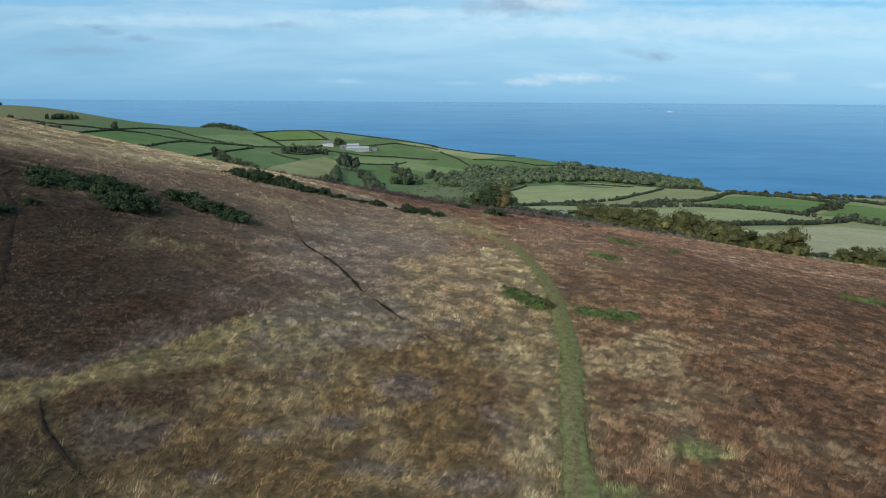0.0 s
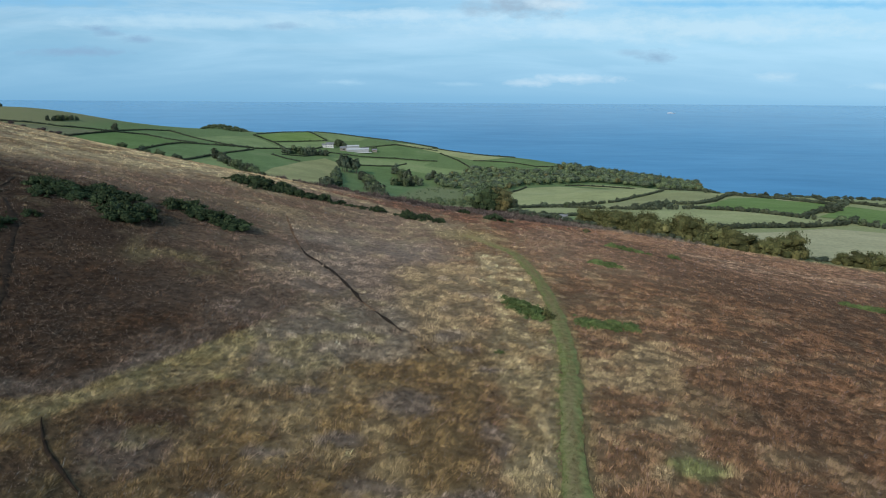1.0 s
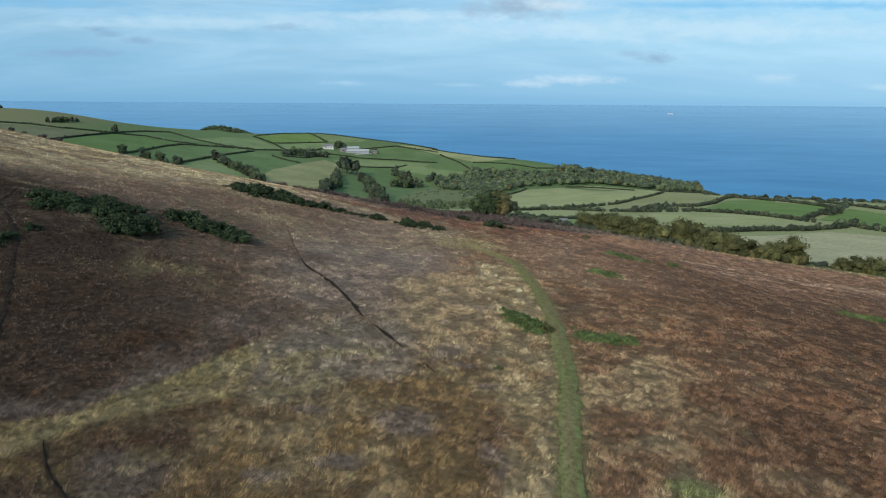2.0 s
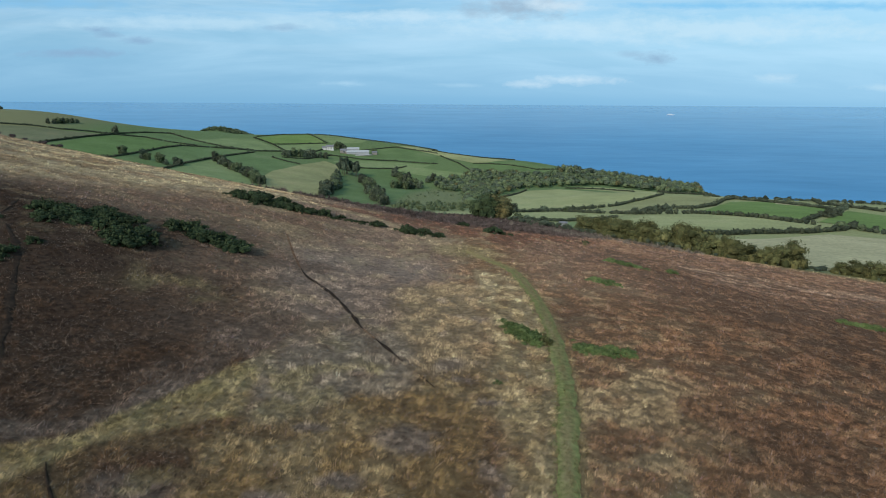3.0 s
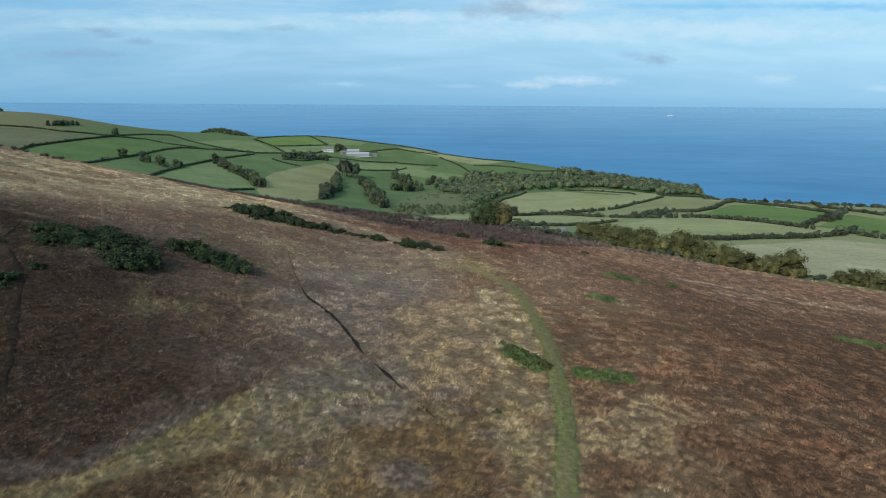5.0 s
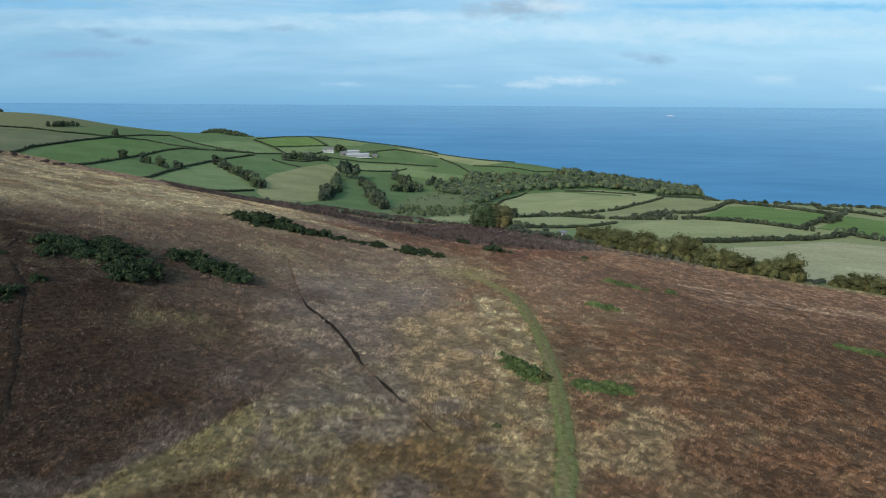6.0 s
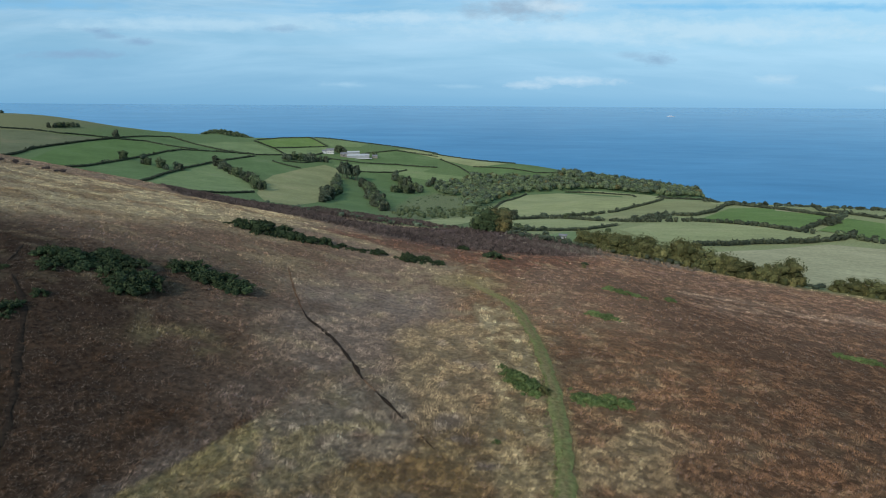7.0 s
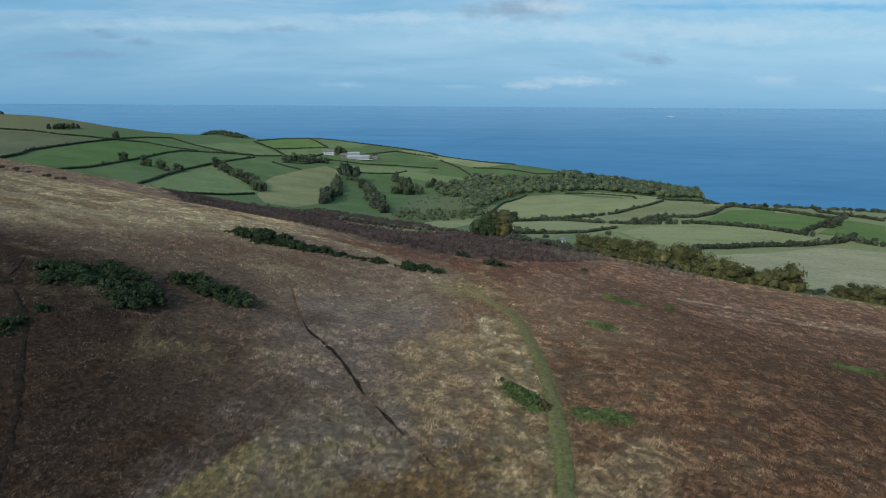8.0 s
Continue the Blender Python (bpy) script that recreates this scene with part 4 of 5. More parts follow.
spots = [(46, 484, .95), (52, 476, 1.1), (58, 468, 1.0), (80, 452, .7), (94, 430, .6), (112, 410, .55), (159, 518, .5), (122, 466, .6), (42, 474, .8)]
spots += jitter(rng, [(128, 384), (148, 398), (165, 408)], 8, .6, .8, 1.5)
spots += jitter(rng, [(214, 302), (228, 302), (250, 296), (290, 285)], 5, .4, .8, 2)
spots += jitter(rng, [(240, 355), (262, 377), (300, 418)], 10, .5, .8, 2)
spots += [(45, 300, .5), (52, 296, .45), (48, 262, .4), (38, 285, .5), (90, 306, .4)]
plant(FARM_TREES, spots, rng, .2, .68)

PINES = kinds_of(22, ("pine_tree", 14, 7, 420, .8, leaf_dark, "tall dark close-grown tree in a shelter belt", "tree", "shelter belt", .3, 4))
plant(PINES, jitter(rng, [(-158, 858), (-148, 866), (-140, 872), (-130, 873)], 4, 1.0, 1.35, 2) + jitter(rng, [(-150, 850), (-138, 858), (-126, 860)], 5, .9, 1.2, 2), rng)

COAST_TREES = kinds_of(23, ("coast_tree", 8, 9, 380, .75, leaf_dark, "wind-bent dark tree in the cliff-top belt", "tree", "cliff-top trees", .12),
                       ("coast_tree", 8, 8, 360, .75, leaf_hedge, "low dull green tree in the cliff-top belt", "tree", "cliff-top trees", .12))
plant(COAST_TREES, jitter(rng, [(262, 570), (299, 558), (335, 536), (364, 518), (392, 496), (430, 470)], 3.2, .5, .95, 3)
      + jitter(rng, [(280, 566), (320, 560), (360, 535), (420, 500)], 6, .5, .95, 4), rng, .5, .85)

SHRUBS = kinds_of(24, ("hedge_shrub", 7, 7.5, 1700, .21, leaf_olive, "tall olive-yellow hedge shrub turning with autumn", "shrub", "moor boundary shrubs", .08, 7),
                  ("hedge_shrub", 7, 7.0, 1700, .21, leaf_olive, "tall dull olive hedge shrub on the moor edge", "shrub", "moor boundary shrubs", .08, 7),
                  ("hedge_shrub", 7, 8.0, 1700, .21, leaf_olive, "broad olive hedge shrub on the moor edge", "shrub", "moor boundary shrubs", .05, 8))
plant(SHRUBS, jitter(rng, [(49, 197), (58, 184), (67, 172), (75, 163)], 2.8, .95, 1.2, .9) + jitter(rng, [(74, 159), (82, 154.5), (90, 151.5), (97, 150)], 2.5, .8, 1.1, .9)
      + [(107, 148, .6), (111, 147, .75), (115, 145, .85), (119, 143, .9), (123, 142, .85), (127, 141, .8)], rng)
LONE = kinds_of(25, ("thorn_tree", 8, 9, 2400, .2, leaf_gorse, "dark rounded thorn tree at the moor edge", "tree", "", .02, 9),
                ("thorn_tree", 8, 6.5, 1600, .24, leaf_olive, "grey-green thorn tree standing behind two others", "tree", "", .05, 7),
                ("thorn_tree", 8, 8.5, 2400, .2, leaf_rust, "thorn tree with orange-brown autumn leaves", "tree", "", .02, 9))
for ob, (x, y, k) in zip(LONE, ((15.6, 206, 1.4), (23.5, 226, 1.25), (21.0, 206.5, 1.3))):
    ob.matrix_basis = pose(x, y, h1(x, y) - .3) @ Matrix.Diagonal((k, k, k, 1))


DEAD = kinds_of(26, ("dead_bush", 1.4, 1.1, 160, .16, leaf_rust, "small withered brown bush alone on the moor", "bush", "", .0, 4))
plant(DEAD, [(29.4, 115.1, .8), (26.4, 117.9, .55)], rng, .1)


def scatter(rng, poly, pace):
    """Jittered places inside a plan shape."""
    xs, ys = [p[0] for p in poly], [p[1] for p in poly]
    gx, gy = np.meshgrid(np.arange(min(xs), max(xs), pace), np.arange(min(ys), max(ys), pace))
    gx, gy = gx.ravel() + rng.uniform(-.5, .5, gx.size) * pace, gy.ravel() + rng.uniform(-.5, .5, gy.size) * pace
    keep = inside(gx, gy, poly)
    return gx[keep], gy[keep]


def growth(name, poly, pace, low, high, leaves, size, mat, label, category, seed, broad=.55, thin=0.0):
    """Many crowns in one mesh: a wood or a thicket."""
    rng = np.random.default_rng(seed)
    gx, gy = scatter(rng, poly, pace)
    gz = height(gx, gy)
    sets = []
    for x, y, z in zip(gx, gy, gz):
        if rng.random() < thin:
            continue
        t = rng.uniform(low, high)
        w = t * broad * rng.uniform(.8, 1.2)
        blobs = [((x, y, z + t * .55), (w, w, t * .5)), ((x + rng.normal(0, .6) * w, y + rng.normal(0, .6) * w, z + t * .5), (w * .6, w * .6, t * .36))]
        sets.append(crown(rng, blobs, leaves, size * t, .8))
    tagged(new(name, mesh_of(name, *gather(*sets), mat)), label, category, kind="stuff")


WOOD = [(-14, 905), (50, 960), (173, 968), (218, 1045), (290, 1085), (400, 1070), (462, 985), (430, 905), (345, 880), (256, 928), (160, 862), (101, 822), (64, 715), (42, 620), (28, 560), (34, 500), (24, 500), (18, 570), (30, 690), (26, 790), (-10, 845)]
growth("woodland", WOOD, 10.5, 6, 11.5, 80, .060, leaf_green, "dense broadleaf woodland filling the coastal combe", "woodland", 31)
growth("woodland", WOOD, 19, 8, 13, 84, .068, leaf_dark, "darker trees scattered through the coastal woodland", "woodland", 32)
growth("woodland", WOOD, 34, 6, 11, 84, .068, leaf_rust, "yellowing trees scattered through the coastal woodland", "woodland", 33)
growth("copse", [(-600, 1390), (-570, 1450), (-500, 1450), (-436, 1345), (-470, 1325), (-560, 1350)], 8, 3, 9, 60, .075, leaf_green, "dull green copse on the far headland", "woodland", 34)
growth("combe_scrub", COMBE, 8, .7, 2.6, 40, .11, leaf_green, "scattered bushes on the rough combe side", "bushes", 35, .9, .86)
growth("combe_scrub", [(-50, 500), (-20, 560), (22, 540), (30, 470), (4, 400), (-30, 400)], 8, 2.0, 6, 60, .08, leaf_green, "green bushes in the combe bottom", "bushes", 45, .6, .6)
growth("scrub", [(-120, 300), (-60, 262), (-10, 232), (30, 232), (24, 214), (0, 218), (-32, 226), (-80, 250), (-130, 280)], 6, .8, 2.6, 60, .09, leaf_dark, "dark thorny scrub along the valley edge", "bushes", 36, .7, .55)
growth("scrub", [(-96, 104), (-80, 108), (-72, 110), (-73, 113), (-82, 112), (-98, 110)], 2.2, .3, .9, 60, .10, leaf_scrub, "low dark scrub along the crest", "bushes", 46, .9, .35)
growth("scrub", [(20, 190), (44, 186), (56, 176), (74, 152), (100, 143), (104, 149), (78, 158), (60, 182), (48, 202), (24, 212)], 3.2, .8, 2.0, 46, .10, leaf_hedge, "low green scrub under the boundary shrubs", "bushes", 38, .7, .25)

# ---- gorse and fern on the moor ----
GORSE = kinds_of(41, *[("gorse_bush", 1.3, 2.7, 430, .115, leaf_gorse, "dense dark green gorse bush among heather", "gorse", "gorse bushes") for _ in range(3)])
g = np.random.default_rng(3)
MATS = (([(-40.3, 55.3), (-40.6, 58.8), (-38.2, 62), (-35.4, 62.6), (-33.7, 60.6), (-31.3, 59), (-29.4, 55.8), (-30.3, 53.7), (-31.9, 53.6), (-34.2, 56.4), (-36.2, 54.8), (-38.6, 54.2)], .92, .45, .95),
        ([(-31.5, 64.6), (-30, 65.9), (-26.2, 66), (-23.7, 65), (-22.7, 62.3), (-24, 60.2), (-26.2, 62), (-29.7, 63)], .85, .4, .9),
        ([(-36.2, 91.2), (-34, 93.4), (-30.6, 95.4), (-25.4, 94.6), (-19, 94.2), (-19.6, 91.6), (-27, 89.6), (-32, 89.8)], 1.1, .5, .95), ([(-19, 94.2), (-12.1, 95.8), (-7.6, 95.6), (-13.4, 92.6), (-19.4, 91.8)], 1.05, .42, .72),
        ([(-8.9, 93.8), (-4.3, 95.7), (1.1, 95.9), (-.3, 93.2), (-5.9, 92.2)], 1.2, .4, .75),
        ([(-37.3, 46.1), (-36.6, 47.1), (-35.2, 45.7), (-34.8, 43.8), (-35.8, 43.4)], .9, .4, .7), ([(-38.1, 48.6), (-37.1, 50), (-35.2, 50.1), (-34.9, 48.9), (-36.8, 47.3)], 1.0, .35, .6))
spots = []
for mat_plan, pace, low, high in MATS:
    gx, gy = scatter(g, mat_plan, pace)
    spots += [(x, y, g.uniform(low, high) * (.65 + .7 * w)) for x, y, w in zip(gx, gy, rough(gx, gy, 2.2, 91)) if w > .22]
spots += [(-42.5, 50.5, .6), (-41.2, 52.2, .5), (9.4, 107, .9), (11.4, 107.4, 1.0), (13, 108.2, .7), (31.2, 122, .5), (16, 118, .7), (4, 112, .7)]
plant(GORSE, [(x, y, k * 1.12) for x, y, k in spots], g, .15, 1.0)
FERN = kinds_of(42, *[("fern_clump", 1.1, 2.9, 620, .10, leaf_fern, "low bright green fern and bramble clump", "fern", "fern clumps") for _ in range(2)])
plant(FERN, [(x, y, k * 1.08) for x, y, k in [(6.6, 50.9, .8), (7.0, 49.8, .9), (7.6, 48.8, .9), (7.9, 47.8, .9), (8.2, 46.9, .7), (5.9, 52.6, .5),
               (19.8, 73.8, .6), (20.8, 74.2, .7), (21.8, 73.2, .7), (22.8, 73.8, .6), (23.4, 72.8, .5), (27.6, 91, .8), (28.8, 90.2, .9), (30.0, 89.6, .9), (31.4, 89.0, .9), (32.8, 88.4, .7), (37.9, 90.8, .8), (54, 71.8, .8), (55.2, 71.4, .8), (56.4, 71, .9), (57.8, 70.6, .8), (4.1, 38.2, .4), (12.0, 48.9, .3)] + [(14.4 + 2.5 * q * math.cos(p), 46.6 + 1.4 * q * math.sin(p) - .1 * q * math.cos(p), g.uniform(.42, .66)) for p, q in zip(g.uniform(0, 6.28, 26), np.sqrt(g.random(26)))]
      + [(7.3 + g.normal(0, .7), 49.2 + g.normal(0, 1.0), g.uniform(.3, .5)) for _ in range(9)]], g, .1, .95)
YELLOW = kinds_of(43, ("gorse_bush", 1.0, 1.6, 600, .07, leaf_olive, "small gorse bush flecked with yellow beside the path", "gorse", ""))
YELLOW[0].matrix_basis = pose(9.35, 47.3, h1(9.35, 47.3) - .05)


# ---- the farm and the shore ----
def gable(x0, x1, y0, y1, z0, z1, lap=.4, thick=.25):
    """A pitched roof with its ridge along x: two slabs with thickness."""
    ym = (y0 + y1) / 2
    v, f = [], []
    for ya in (y0 - lap, y1 + lap):
        k = len(v)
        v += [(x0 - lap, ya, z0), (x1 + lap, ya, z0), (x1 + lap, ym, z1), (x0 - lap, ym, z1)]
        v += [(x0 - lap, ya, z0 + thick), (x1 + lap, ya, z0 + thick), (x1 + lap, ym, z1 + thick), (x0 - lap, ym, z1 + thick)]
        f += [(k, k + 1, k + 2, k + 3), (k + 4, k + 5, k + 6, k + 7), (k, k + 1, k + 5, k + 4), (k + 1, k + 2, k + 6, k + 5), (k + 3, k, k + 4, k + 7)]
    return v, f


def ends(x0, x1, y0, y1, z0, z1):
    ym = (y0 + y1) / 2
    v, f = [], []
    for x in (x0, x1):
        k = len(v)
        v += [(x, y0, z0), (x, y1, z0), (x, ym, z1), (x, ym, z1 - .01)]
        f += [(k, k + 1, k + 2, k + 3)]
    return v, f


def building(name, label, category, x, y, turn, long, deep, eaves, ridge, wall, roof, windows=(), chimneys=()):
    root = thing(name, label, category, pose(x, y, h1(x, y) + min(1.2, long * .06), 0, 0, turn))
    w = gather(boxes((-long / 2, long / 2, -deep / 2, deep / 2, -5, eaves)), ends(-long / 2 + .02, long / 2 - .02, -deep / 2, deep / 2, eaves, ridge))
    part("wall", mesh_of("wall", *w, wall), root)
    part("roof", mesh_of("roof", *gable(-long / 2, long / 2, -deep / 2, deep / 2, eaves, ridge), roof), root)
    for wx, wz, ww, wh in windows:
        x0, x1, y0 = wx - ww / 2, wx + ww / 2, -deep / 2
        win = part("window", mesh_of("window", *boxes((x0 - .12, x0, y0 - .1, y0 + .1, wz, wz + wh), (x1, x1 + .12, y0 - .1, y0 + .1, wz, wz + wh), (x0 - .12, x1 + .12, y0 - .1, y0 + .1, wz + wh, wz + wh + .12),
                                                       (x0 - .2, x1 + .2, y0 - .22, y0 + .1, wz - .15, wz), (wx - .05, wx + .05, y0 - .09, y0 + .05, wz, wz + wh)), white_wall), root)
        part("pane", mesh_of("pane", *boxes((x0, x1, y0 - .04, y0 + .02, wz, wz + wh)), pane_mat), win, "dark window pane")
    for cx in chimneys:
        part("chimney", mesh_of("chimney", *boxes((cx - .5, cx + .5, -.4, .4, ridge - .6, ridge + 1.4), (cx - .6, cx + .6, -.5, .5, ridge + 1.2, ridge + 1.45)), stone_mat), root)
    return root


panes = [(x, z, 1.1, 1.4) for z in (1.2, 4.0) for x in (-6, -3, 0, 3, 6)]
building("farmhouse", "white rendered farmhouse with a slate roof beside trees", "house", -208, 1064, 8, 13, 7, 5.5, 8.5, white_wall, slate_mat, panes, (-7, 7))
building("farmhouse_wing", "lower white wing of the farmhouse", "house", -218.4, 1062, 8, 7, 6, 3.6, 6.0, white_wall, slate_mat, [(-2, 1.2, 1, 1.3), (2, 1.2, 1, 1.3)])
building("barn", "long farm barn with a pale sheet roof", "barn", -156, 1052, 14, 40, 12, 3.0, 5.4, sheet_mat, sheet_mat)
building("barn", "older stone barn with a grey roof", "barn", -181, 1050, 14, 12, 9, 3.8, 6.6, stone_mat, slate_mat, [(0, .4, 3, 2.8)])
building("barn", "pale farm shed behind the long barn", "barn", -168, 1076, 14, 22, 9, 3.2, 5.2, sheet_mat, sheet_mat)
building("barn", "small dark shed at the end of the yard", "barn", -127, 1064, 14, 9, 8, 3.4, 5.2, stone_mat, slate_mat)
building("field_shelter", "small grey sheet-metal field shelter in a paddock", "shed", 47.5, 222, -12, 2.6, 1.8, 1.6, 2.0, metal_mat, slate_mat, [(.4, .3, .8, 1.1)])
v, f = boxes((-22, 24, -16, -9, 0, .2))
yard = thing("yard", "pale concrete farmyard before the barns", "farmyard", pose(-156, 1052, h1(-156, 1040) + .1, 0, 0, 14))
part("slab", mesh_of("slab", v, f, concrete_mat), yard)

mast = thing("mast", "thin grey lattice mast on the far hill", "mast", pose(-704, 925, h1(-704, 925)))
part("pole", mesh_of("pole", *gather(limb((0, 0, -1), (0, 0, 19), .35, .16), limb((-.9, 0, 15), (.9, 0, 15), .1, .1), limb((-.7, 0, 17), (.7, 0, 17), .1, .1)), metal_mat), mast)


def ship(x, y, turn):
    root = thing("ship", "distant white ship on the open sea", "ship", pose(x, y, SEA, 0, 0, turn) @ Matrix.Diagonal((.95, .8, .6, 1)))
    v = [(-29, -4, 4), (24, -4.5, 4), (33, 0, 5), (24, 4.5, 4), (-29, 4, 4), (-27, -3.5, -2), (22, -4, -2), (29, 0, -2), (22, 4, -2), (-27, 3.5, -2)]
    part("hull", mesh_of("hull", v + [(-29, 0, 4), (-27, 0, -2)], [(0, 1, 6, 5), (1, 2, 7, 6), (2, 3, 8, 7), (3, 4, 9, 8), (4, 10, 11, 9), (10, 0, 5, 11), (0, 10, 2, 1), (10, 4, 3, 2)], hull_mat), root)
    part("superstructure", mesh_of("superstructure", *boxes((-24, 14, -3.4, 3.4, 4, 8), (-18, 6, -3, 3, 8, 11), (-4, 4, -2.6, 2.6, 11, 13)), hull_mat), root)
    part("funnel", mesh_of("funnel", *limb((-12, 0, 10), (-13, 0, 15.5), 1.6, 1.3, 10), hull_mat), root)


ship(1501, 3920, 4)

# ---- grasses and heather ----
def clumps(name, label, y0, y1, per_m2, blades, tall, wide, seed, grass, around=False):
    """Close-set domed clumps over the moor: soft grass tussocks combed by the wind, or low twiggy heather cushions."""
    rng = np.random.default_rng(seed)
    cell = per_m2 ** -.5
    reach_x = 34 if around else .86 * y1 + 3
    low, high = (-18, 42) if around else (y0, y1)
    x, y = np.meshgrid(np.arange(-reach_x, reach_x, cell), np.arange(low, high, cell))
    x = x.ravel() + rng.uniform(-.65, .65, x.size) * cell
    y = y.ravel() + rng.uniform(-.65, .65, y.size) * cell
    ahead = (np.abs(x) < .86 * y + 3) & (y >= y0)
    ahead = ~((np.abs(x) < .86 * y + 3) & (y >= 15)) if around else ahead
    x, y = x[ahead], y[ahead]
    keep = inside(x, y, MOOR) & (off_line(x, y, PATH) > .66 + .3 * rough(x, y, .8, 57))
    for line, width in zip(TRACKS, TRACK_WIDE):
        keep &= off_line(x, y, line) > (.12 + .5 * rng.random(len(x))) * width
    keep &= rng.random(len(x)) > .04
    x, y = x[keep], y[keep]
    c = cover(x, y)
    # tussocks and gaps: tall ones tinted lighter as lit tops, gaps darkened as shade
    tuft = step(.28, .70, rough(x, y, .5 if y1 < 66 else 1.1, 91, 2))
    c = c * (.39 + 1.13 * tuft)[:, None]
    pick = rng.random(len(x)) < step(.055, .13, c.mean(1))
    pick = pick if grass else ~pick
    x, y, c, tuft = x[pick], y[pick], c[pick], tuft[pick]
    n = len(x)
    z = turf(x, y) - .02
    gx, gy = (turf(x + .3, y) - z - .02) / .3, (turf(x, y + .3) - z - .02) / .3
    swell = rough(x, y, 1.3, 51, 2)[:, None]
    scale = rng.uniform(.7, 1.25, (n, 1)) * (.45 + .3 * swell + .95 * tuft[:, None])
    ring = rng.uniform(.6, 1.15, (n, 1)) * cell * .72
    ang = rng.uniform(0, 2 * np.pi, (n, blades))
    far = np.sqrt(rng.random((n, blades)))
    dx, dy, foot = np.cos(ang), np.sin(ang), far * ring
    up = tall * scale * (.9 - .5 * far ** 2) * rng.uniform(.7, 1.05, (n, blades))
    out = tall * scale * (.08 + (.42 if grass else .32) * far) * rng.uniform(.3, 1.2, (n, blades))
    comb = .75 + 2.2 * (rough(x, y, 7, 53) - .5) + rng.normal(0, .25, n)
    lean = (.5 if grass else .18) * tall * scale * rng.uniform(.5, 1.2, (n, 1))
    bx, by = dx * foot, dy * foot
    base = np.stack([x[:, None] + bx, y[:, None] + by, z[:, None] + gx[:, None] * bx + gy[:, None] * by + (0 if grass else .3) * up], -1)
    tx, ty = bx + dx * out + lean * np.cos(comb)[:, None], by + dy * out + lean * np.sin(comb)[:, None]
    if not grass:
        tx, ty = tx + rng.normal(0, .3, up.shape) * tall * scale, ty + rng.normal(0, .3, up.shape) * tall * scale
    tip = np.stack([x[:, None] + tx, y[:, None] + ty, z[:, None] + gx[:, None] * tx + gy[:, None] * ty + up], -1)
    turn = rng.uniform(0, np.pi, ang.shape)
    across = np.stack([np.cos(turn), np.sin(turn), rng.normal(0, .3, ang.shape)], -1) * wide * rng.uniform(.6, 1.3, (*ang.shape, 1))
    # bleached dead twigs stand out of the heather, and straw tips out of the grass
    bare = rng.random((n, blades, 1)) < (.07 if grass else .20 * step(.3, .7, rough(x, y, 1.7, 59))[:, None, None] + .03)
    dead = bare * rng.uniform(.35, .95, (n, blades, 1))
    across *= 1 + .45 * bare
    tip[..., :2] += bare * rng.normal(0, .2, (n, blades, 2)) * tall
    v = np.stack([base - across, base + across, tip], 2).reshape(-1, 3)
    # swell lightens the tint of taller clumps too, part of the painted relief
    each = rng.uniform(.7, 1.3, (n, blades, 1)) * (np.exp(rng.normal(-.02, .27, (n, 1, 1))) * (.8 + .4 * swell[..., None]))
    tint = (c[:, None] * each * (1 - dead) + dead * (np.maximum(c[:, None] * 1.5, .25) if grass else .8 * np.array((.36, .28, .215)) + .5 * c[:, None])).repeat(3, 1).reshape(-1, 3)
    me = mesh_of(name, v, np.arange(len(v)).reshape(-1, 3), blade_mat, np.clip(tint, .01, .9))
    tagged(new(name, me), label, name.replace("_", " "), kind="stuff")


STRAW_SAYS, HEATH_SAYS = "dry straw-coloured moor grass tussocks", "low brown and grey heather"
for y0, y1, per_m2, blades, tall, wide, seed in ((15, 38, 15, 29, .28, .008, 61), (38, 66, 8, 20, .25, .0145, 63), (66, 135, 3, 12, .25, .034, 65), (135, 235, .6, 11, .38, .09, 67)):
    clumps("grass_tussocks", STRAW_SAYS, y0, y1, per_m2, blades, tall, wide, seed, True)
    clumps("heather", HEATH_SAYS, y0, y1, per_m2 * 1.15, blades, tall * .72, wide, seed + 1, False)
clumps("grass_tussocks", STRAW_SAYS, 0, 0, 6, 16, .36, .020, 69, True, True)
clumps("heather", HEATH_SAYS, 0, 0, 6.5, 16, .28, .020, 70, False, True)


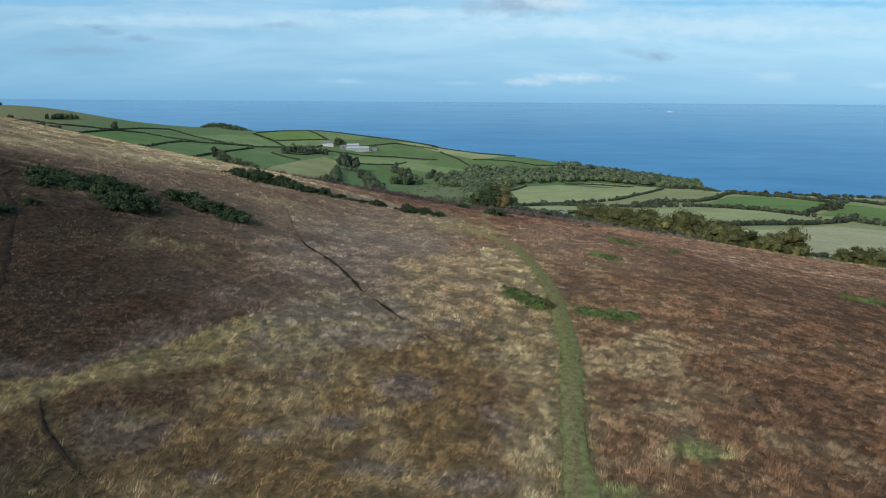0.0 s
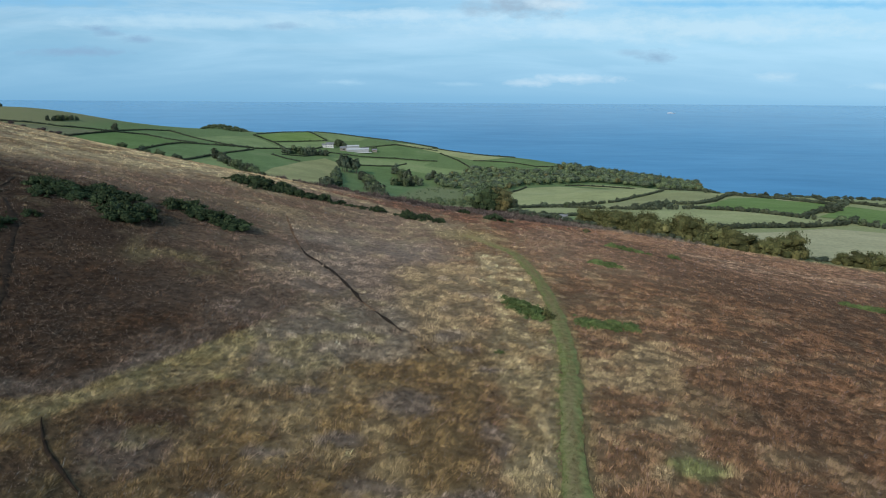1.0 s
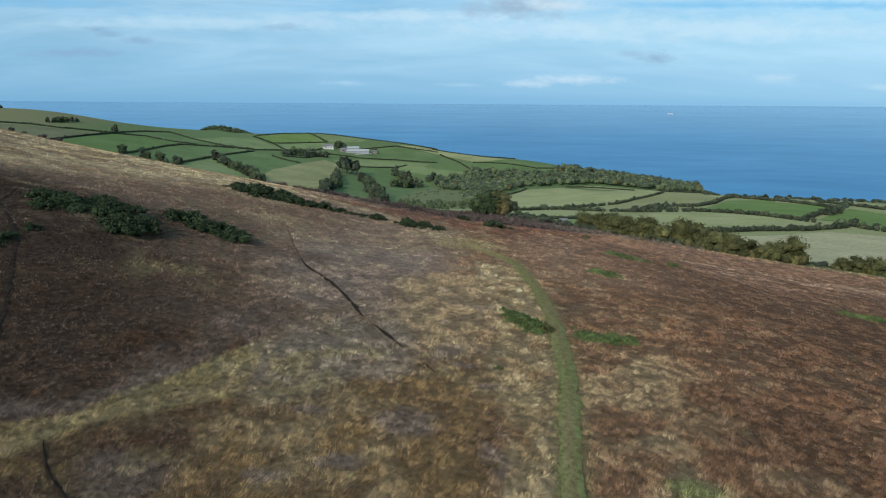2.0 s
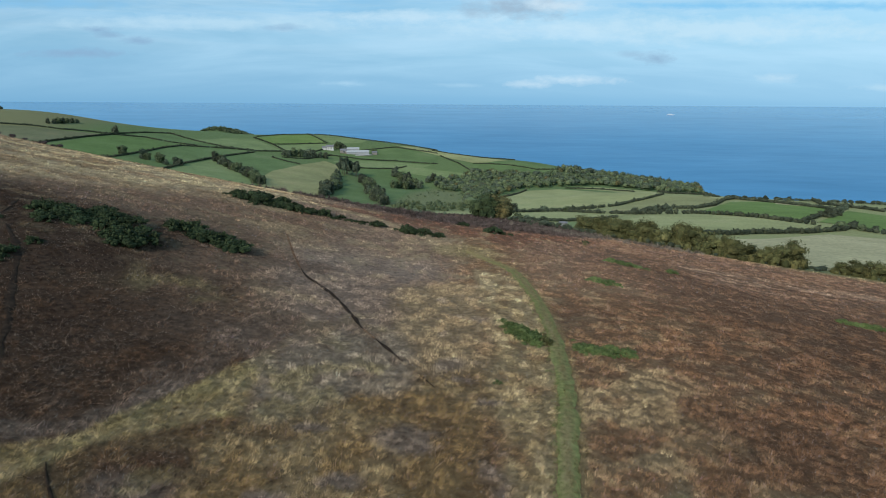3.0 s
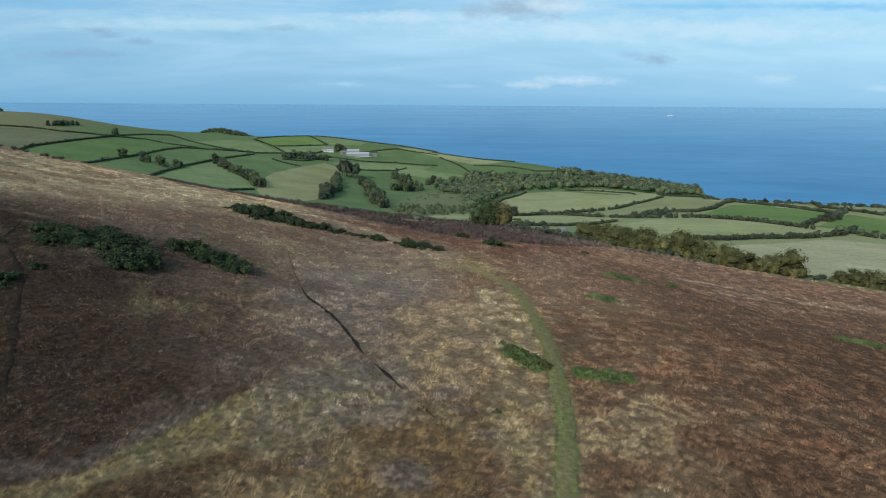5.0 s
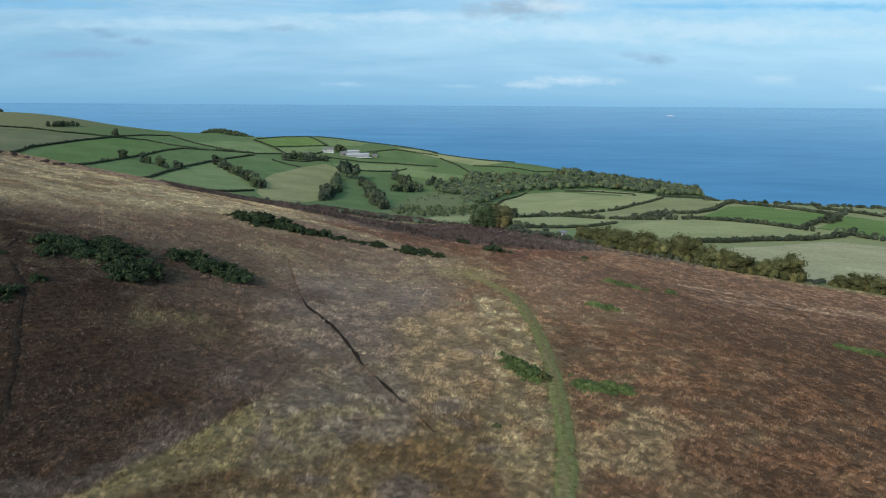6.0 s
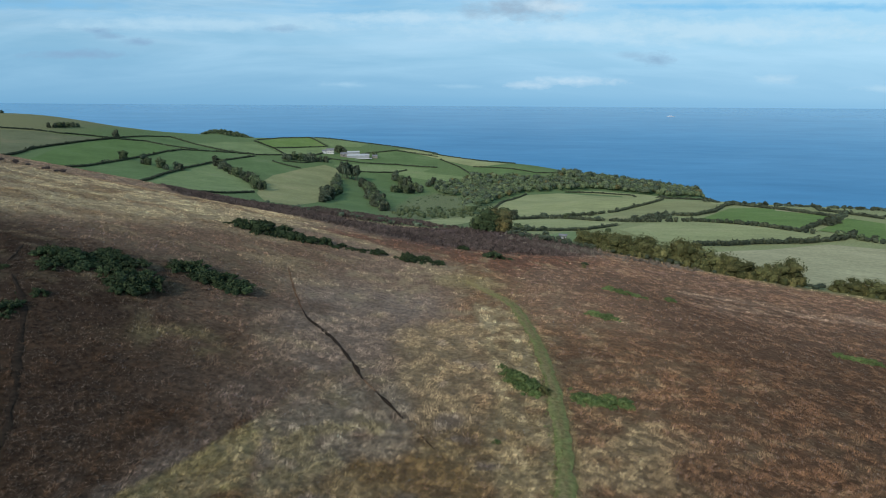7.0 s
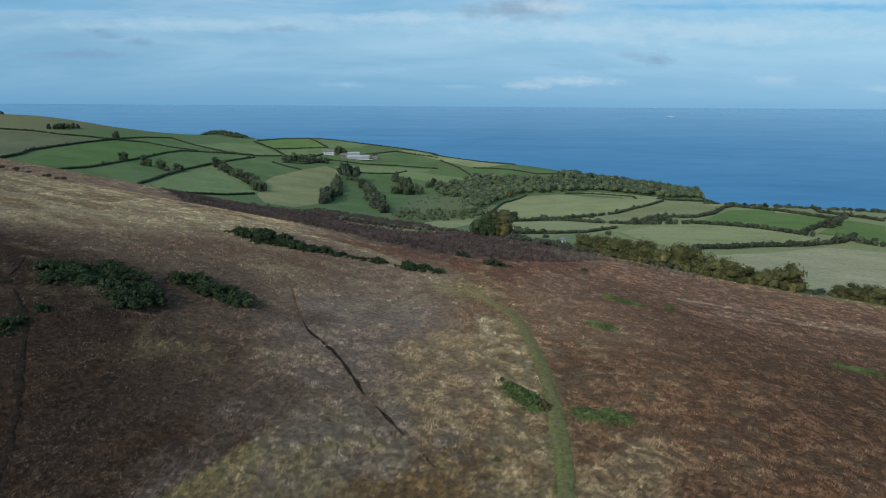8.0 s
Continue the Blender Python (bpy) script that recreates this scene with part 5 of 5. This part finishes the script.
def path_grass():
    """Short trodden turf on the path, longer towards its edges."""
    rng = np.random.default_rng(71)
    spots = np.array(along(PATH, .035))
    off = rng.normal(.04, .40, len(spots))
    x, y = spots[:, 0] - np.sin(spots[:, 2]) * off, spots[:, 1] + np.cos(spots[:, 2]) * off
    blades = 9
    tall = (.05 + .16 * np.clip(np.abs(off) - .35, 0, .4) / .4)[:, None] * rng.uniform(.6, 1.3, (len(x), blades))
    bx, by = x[:, None] + rng.normal(0, .09, tall.shape), y[:, None] + rng.normal(0, .09, tall.shape)
    base = np.stack([bx, by, height(bx, by) + .03 + .10 * np.clip(1.1 - np.abs(off) / .6, 0, 1)[:, None]], -1)
    tip = base + np.stack([rng.normal(0, .5, tall.shape) * tall, rng.normal(0, .5, tall.shape) * tall, tall + .08], -1)
    turn = rng.uniform(0, np.pi, tall.shape)
    across = np.stack([np.cos(turn), np.sin(turn), 0 * turn], -1) * .014
    v = np.stack([base - across, base + across, tip], 2).reshape(-1, 3)
    green = step(-.1, .35, off)[:, None]
    c = np.array((.190, .150, .076)) * (1 - green) + np.array((.158, .185, .066)) * green
    c = blend(c, step(74, 82, y) * .7, C_OLIVE)
    tint = (c[:, None] * rng.uniform(.7, 1.35, (len(x), blades, 1))).repeat(3, 1).reshape(-1, 3)
    tagged(new("path_grass", mesh_of("path_grass", v, np.arange(len(v)).reshape(-1, 3), blade_mat, tint)), "short green and brown turf along the path", "grass", kind="stuff")


path_grass()


def thicket(poly, pace, low, high, twigs, wide, colour, label, seed):
    """Leafless scrub: upright fans of twigs from each root."""
    rng = np.random.default_rng(seed)
    x, y = scatter(rng, poly, pace)
    keep = rng.random(len(x)) < step(.25, .5, rough(x, y, 9, seed))
    x, y = x[keep], y[keep]
    z, n = height(x, y), len(x)
    tall = rng.uniform(low, high, (n, 1)) * (.6 + .8 * rough(x, y, 14, seed + 2)[:, None])
    ang, out = rng.uniform(0, 2 * np.pi, (n, twigs)), rng.uniform(.05, .95, (n, twigs)) * tall
    up = np.sqrt(np.maximum(tall ** 2 - out ** 2, .04)) * rng.uniform(.6, 1.0, (n, twigs))
    base = np.stack([x[:, None] + .5 * out * np.cos(ang), y[:, None] + .5 * out * np.sin(ang), z[:, None] + up * rng.uniform(0, .5, ang.shape)], -1)
    tip = np.stack([x[:, None] + out * np.cos(ang), y[:, None] + out * np.sin(ang), z[:, None] + up], -1)
    turn = rng.uniform(0, np.pi, ang.shape)
    across = np.stack([np.cos(turn), np.sin(turn), np.zeros(ang.shape)], -1) * wide * rng.uniform(.5, 1.4, (*ang.shape, 1))
    v = np.stack([base - across, base + across, tip], 2).reshape(-1, 3)
    tint = (np.array(colour) * rng.uniform(.6, 1.4, (n, 1, 1)) * rng.uniform(.6, 1.5, (n, twigs, 1))).repeat(3, 1).reshape(-1, 3)
    tagged(new("scrub", mesh_of("scrub", v, np.arange(len(v)).reshape(-1, 3), blade_mat, tint)), label, "bushes", kind="stuff")


thicket(SCRUB, 1.7, .5, 1.3, 36, .06, (.105, .080, .070), "leafless purple-brown scrub on the slope beyond the moor", 37)
thicket([(16, 200), (34, 150), (52, 150), (74, 150), (56, 176), (48, 198), (24, 212)], 1.9, .5, 1.4, 44, .05, (.16, .135, .11), "grey-brown scrub below the boundary shrubs", 39)
thicket([(-115, 420), (-108, 490), (-84, 470), (-60, 440), (-40, 405), (-15, 345), (0, 260), (10, 226), (-32, 226), (-75, 255), (-120, 300), (-160, 360)], 2.6, .7, 2.0, 44, .08, (.090, .068, .060), "dark leafless scrub reaching down to the fields", 47)
thicket([(-300, 430), (-200, 400), (-110, 330), (-60, 262), (-32, 228), (-60, 236), (-115, 290), (-200, 355), (-300, 400)], 2.8, .8, 2.2, 44, .09, (.085, .064, .058), "dark leafless scrub along the valley side", 40)

ribbon("lane", [(116, 219), (121, 213), (128, 205), (134, 197), (137, 180)], 3.0, .3, GRASS["stubble"], "pale worn lane across the dry field", None, 19, cols=5, pace=2.0)
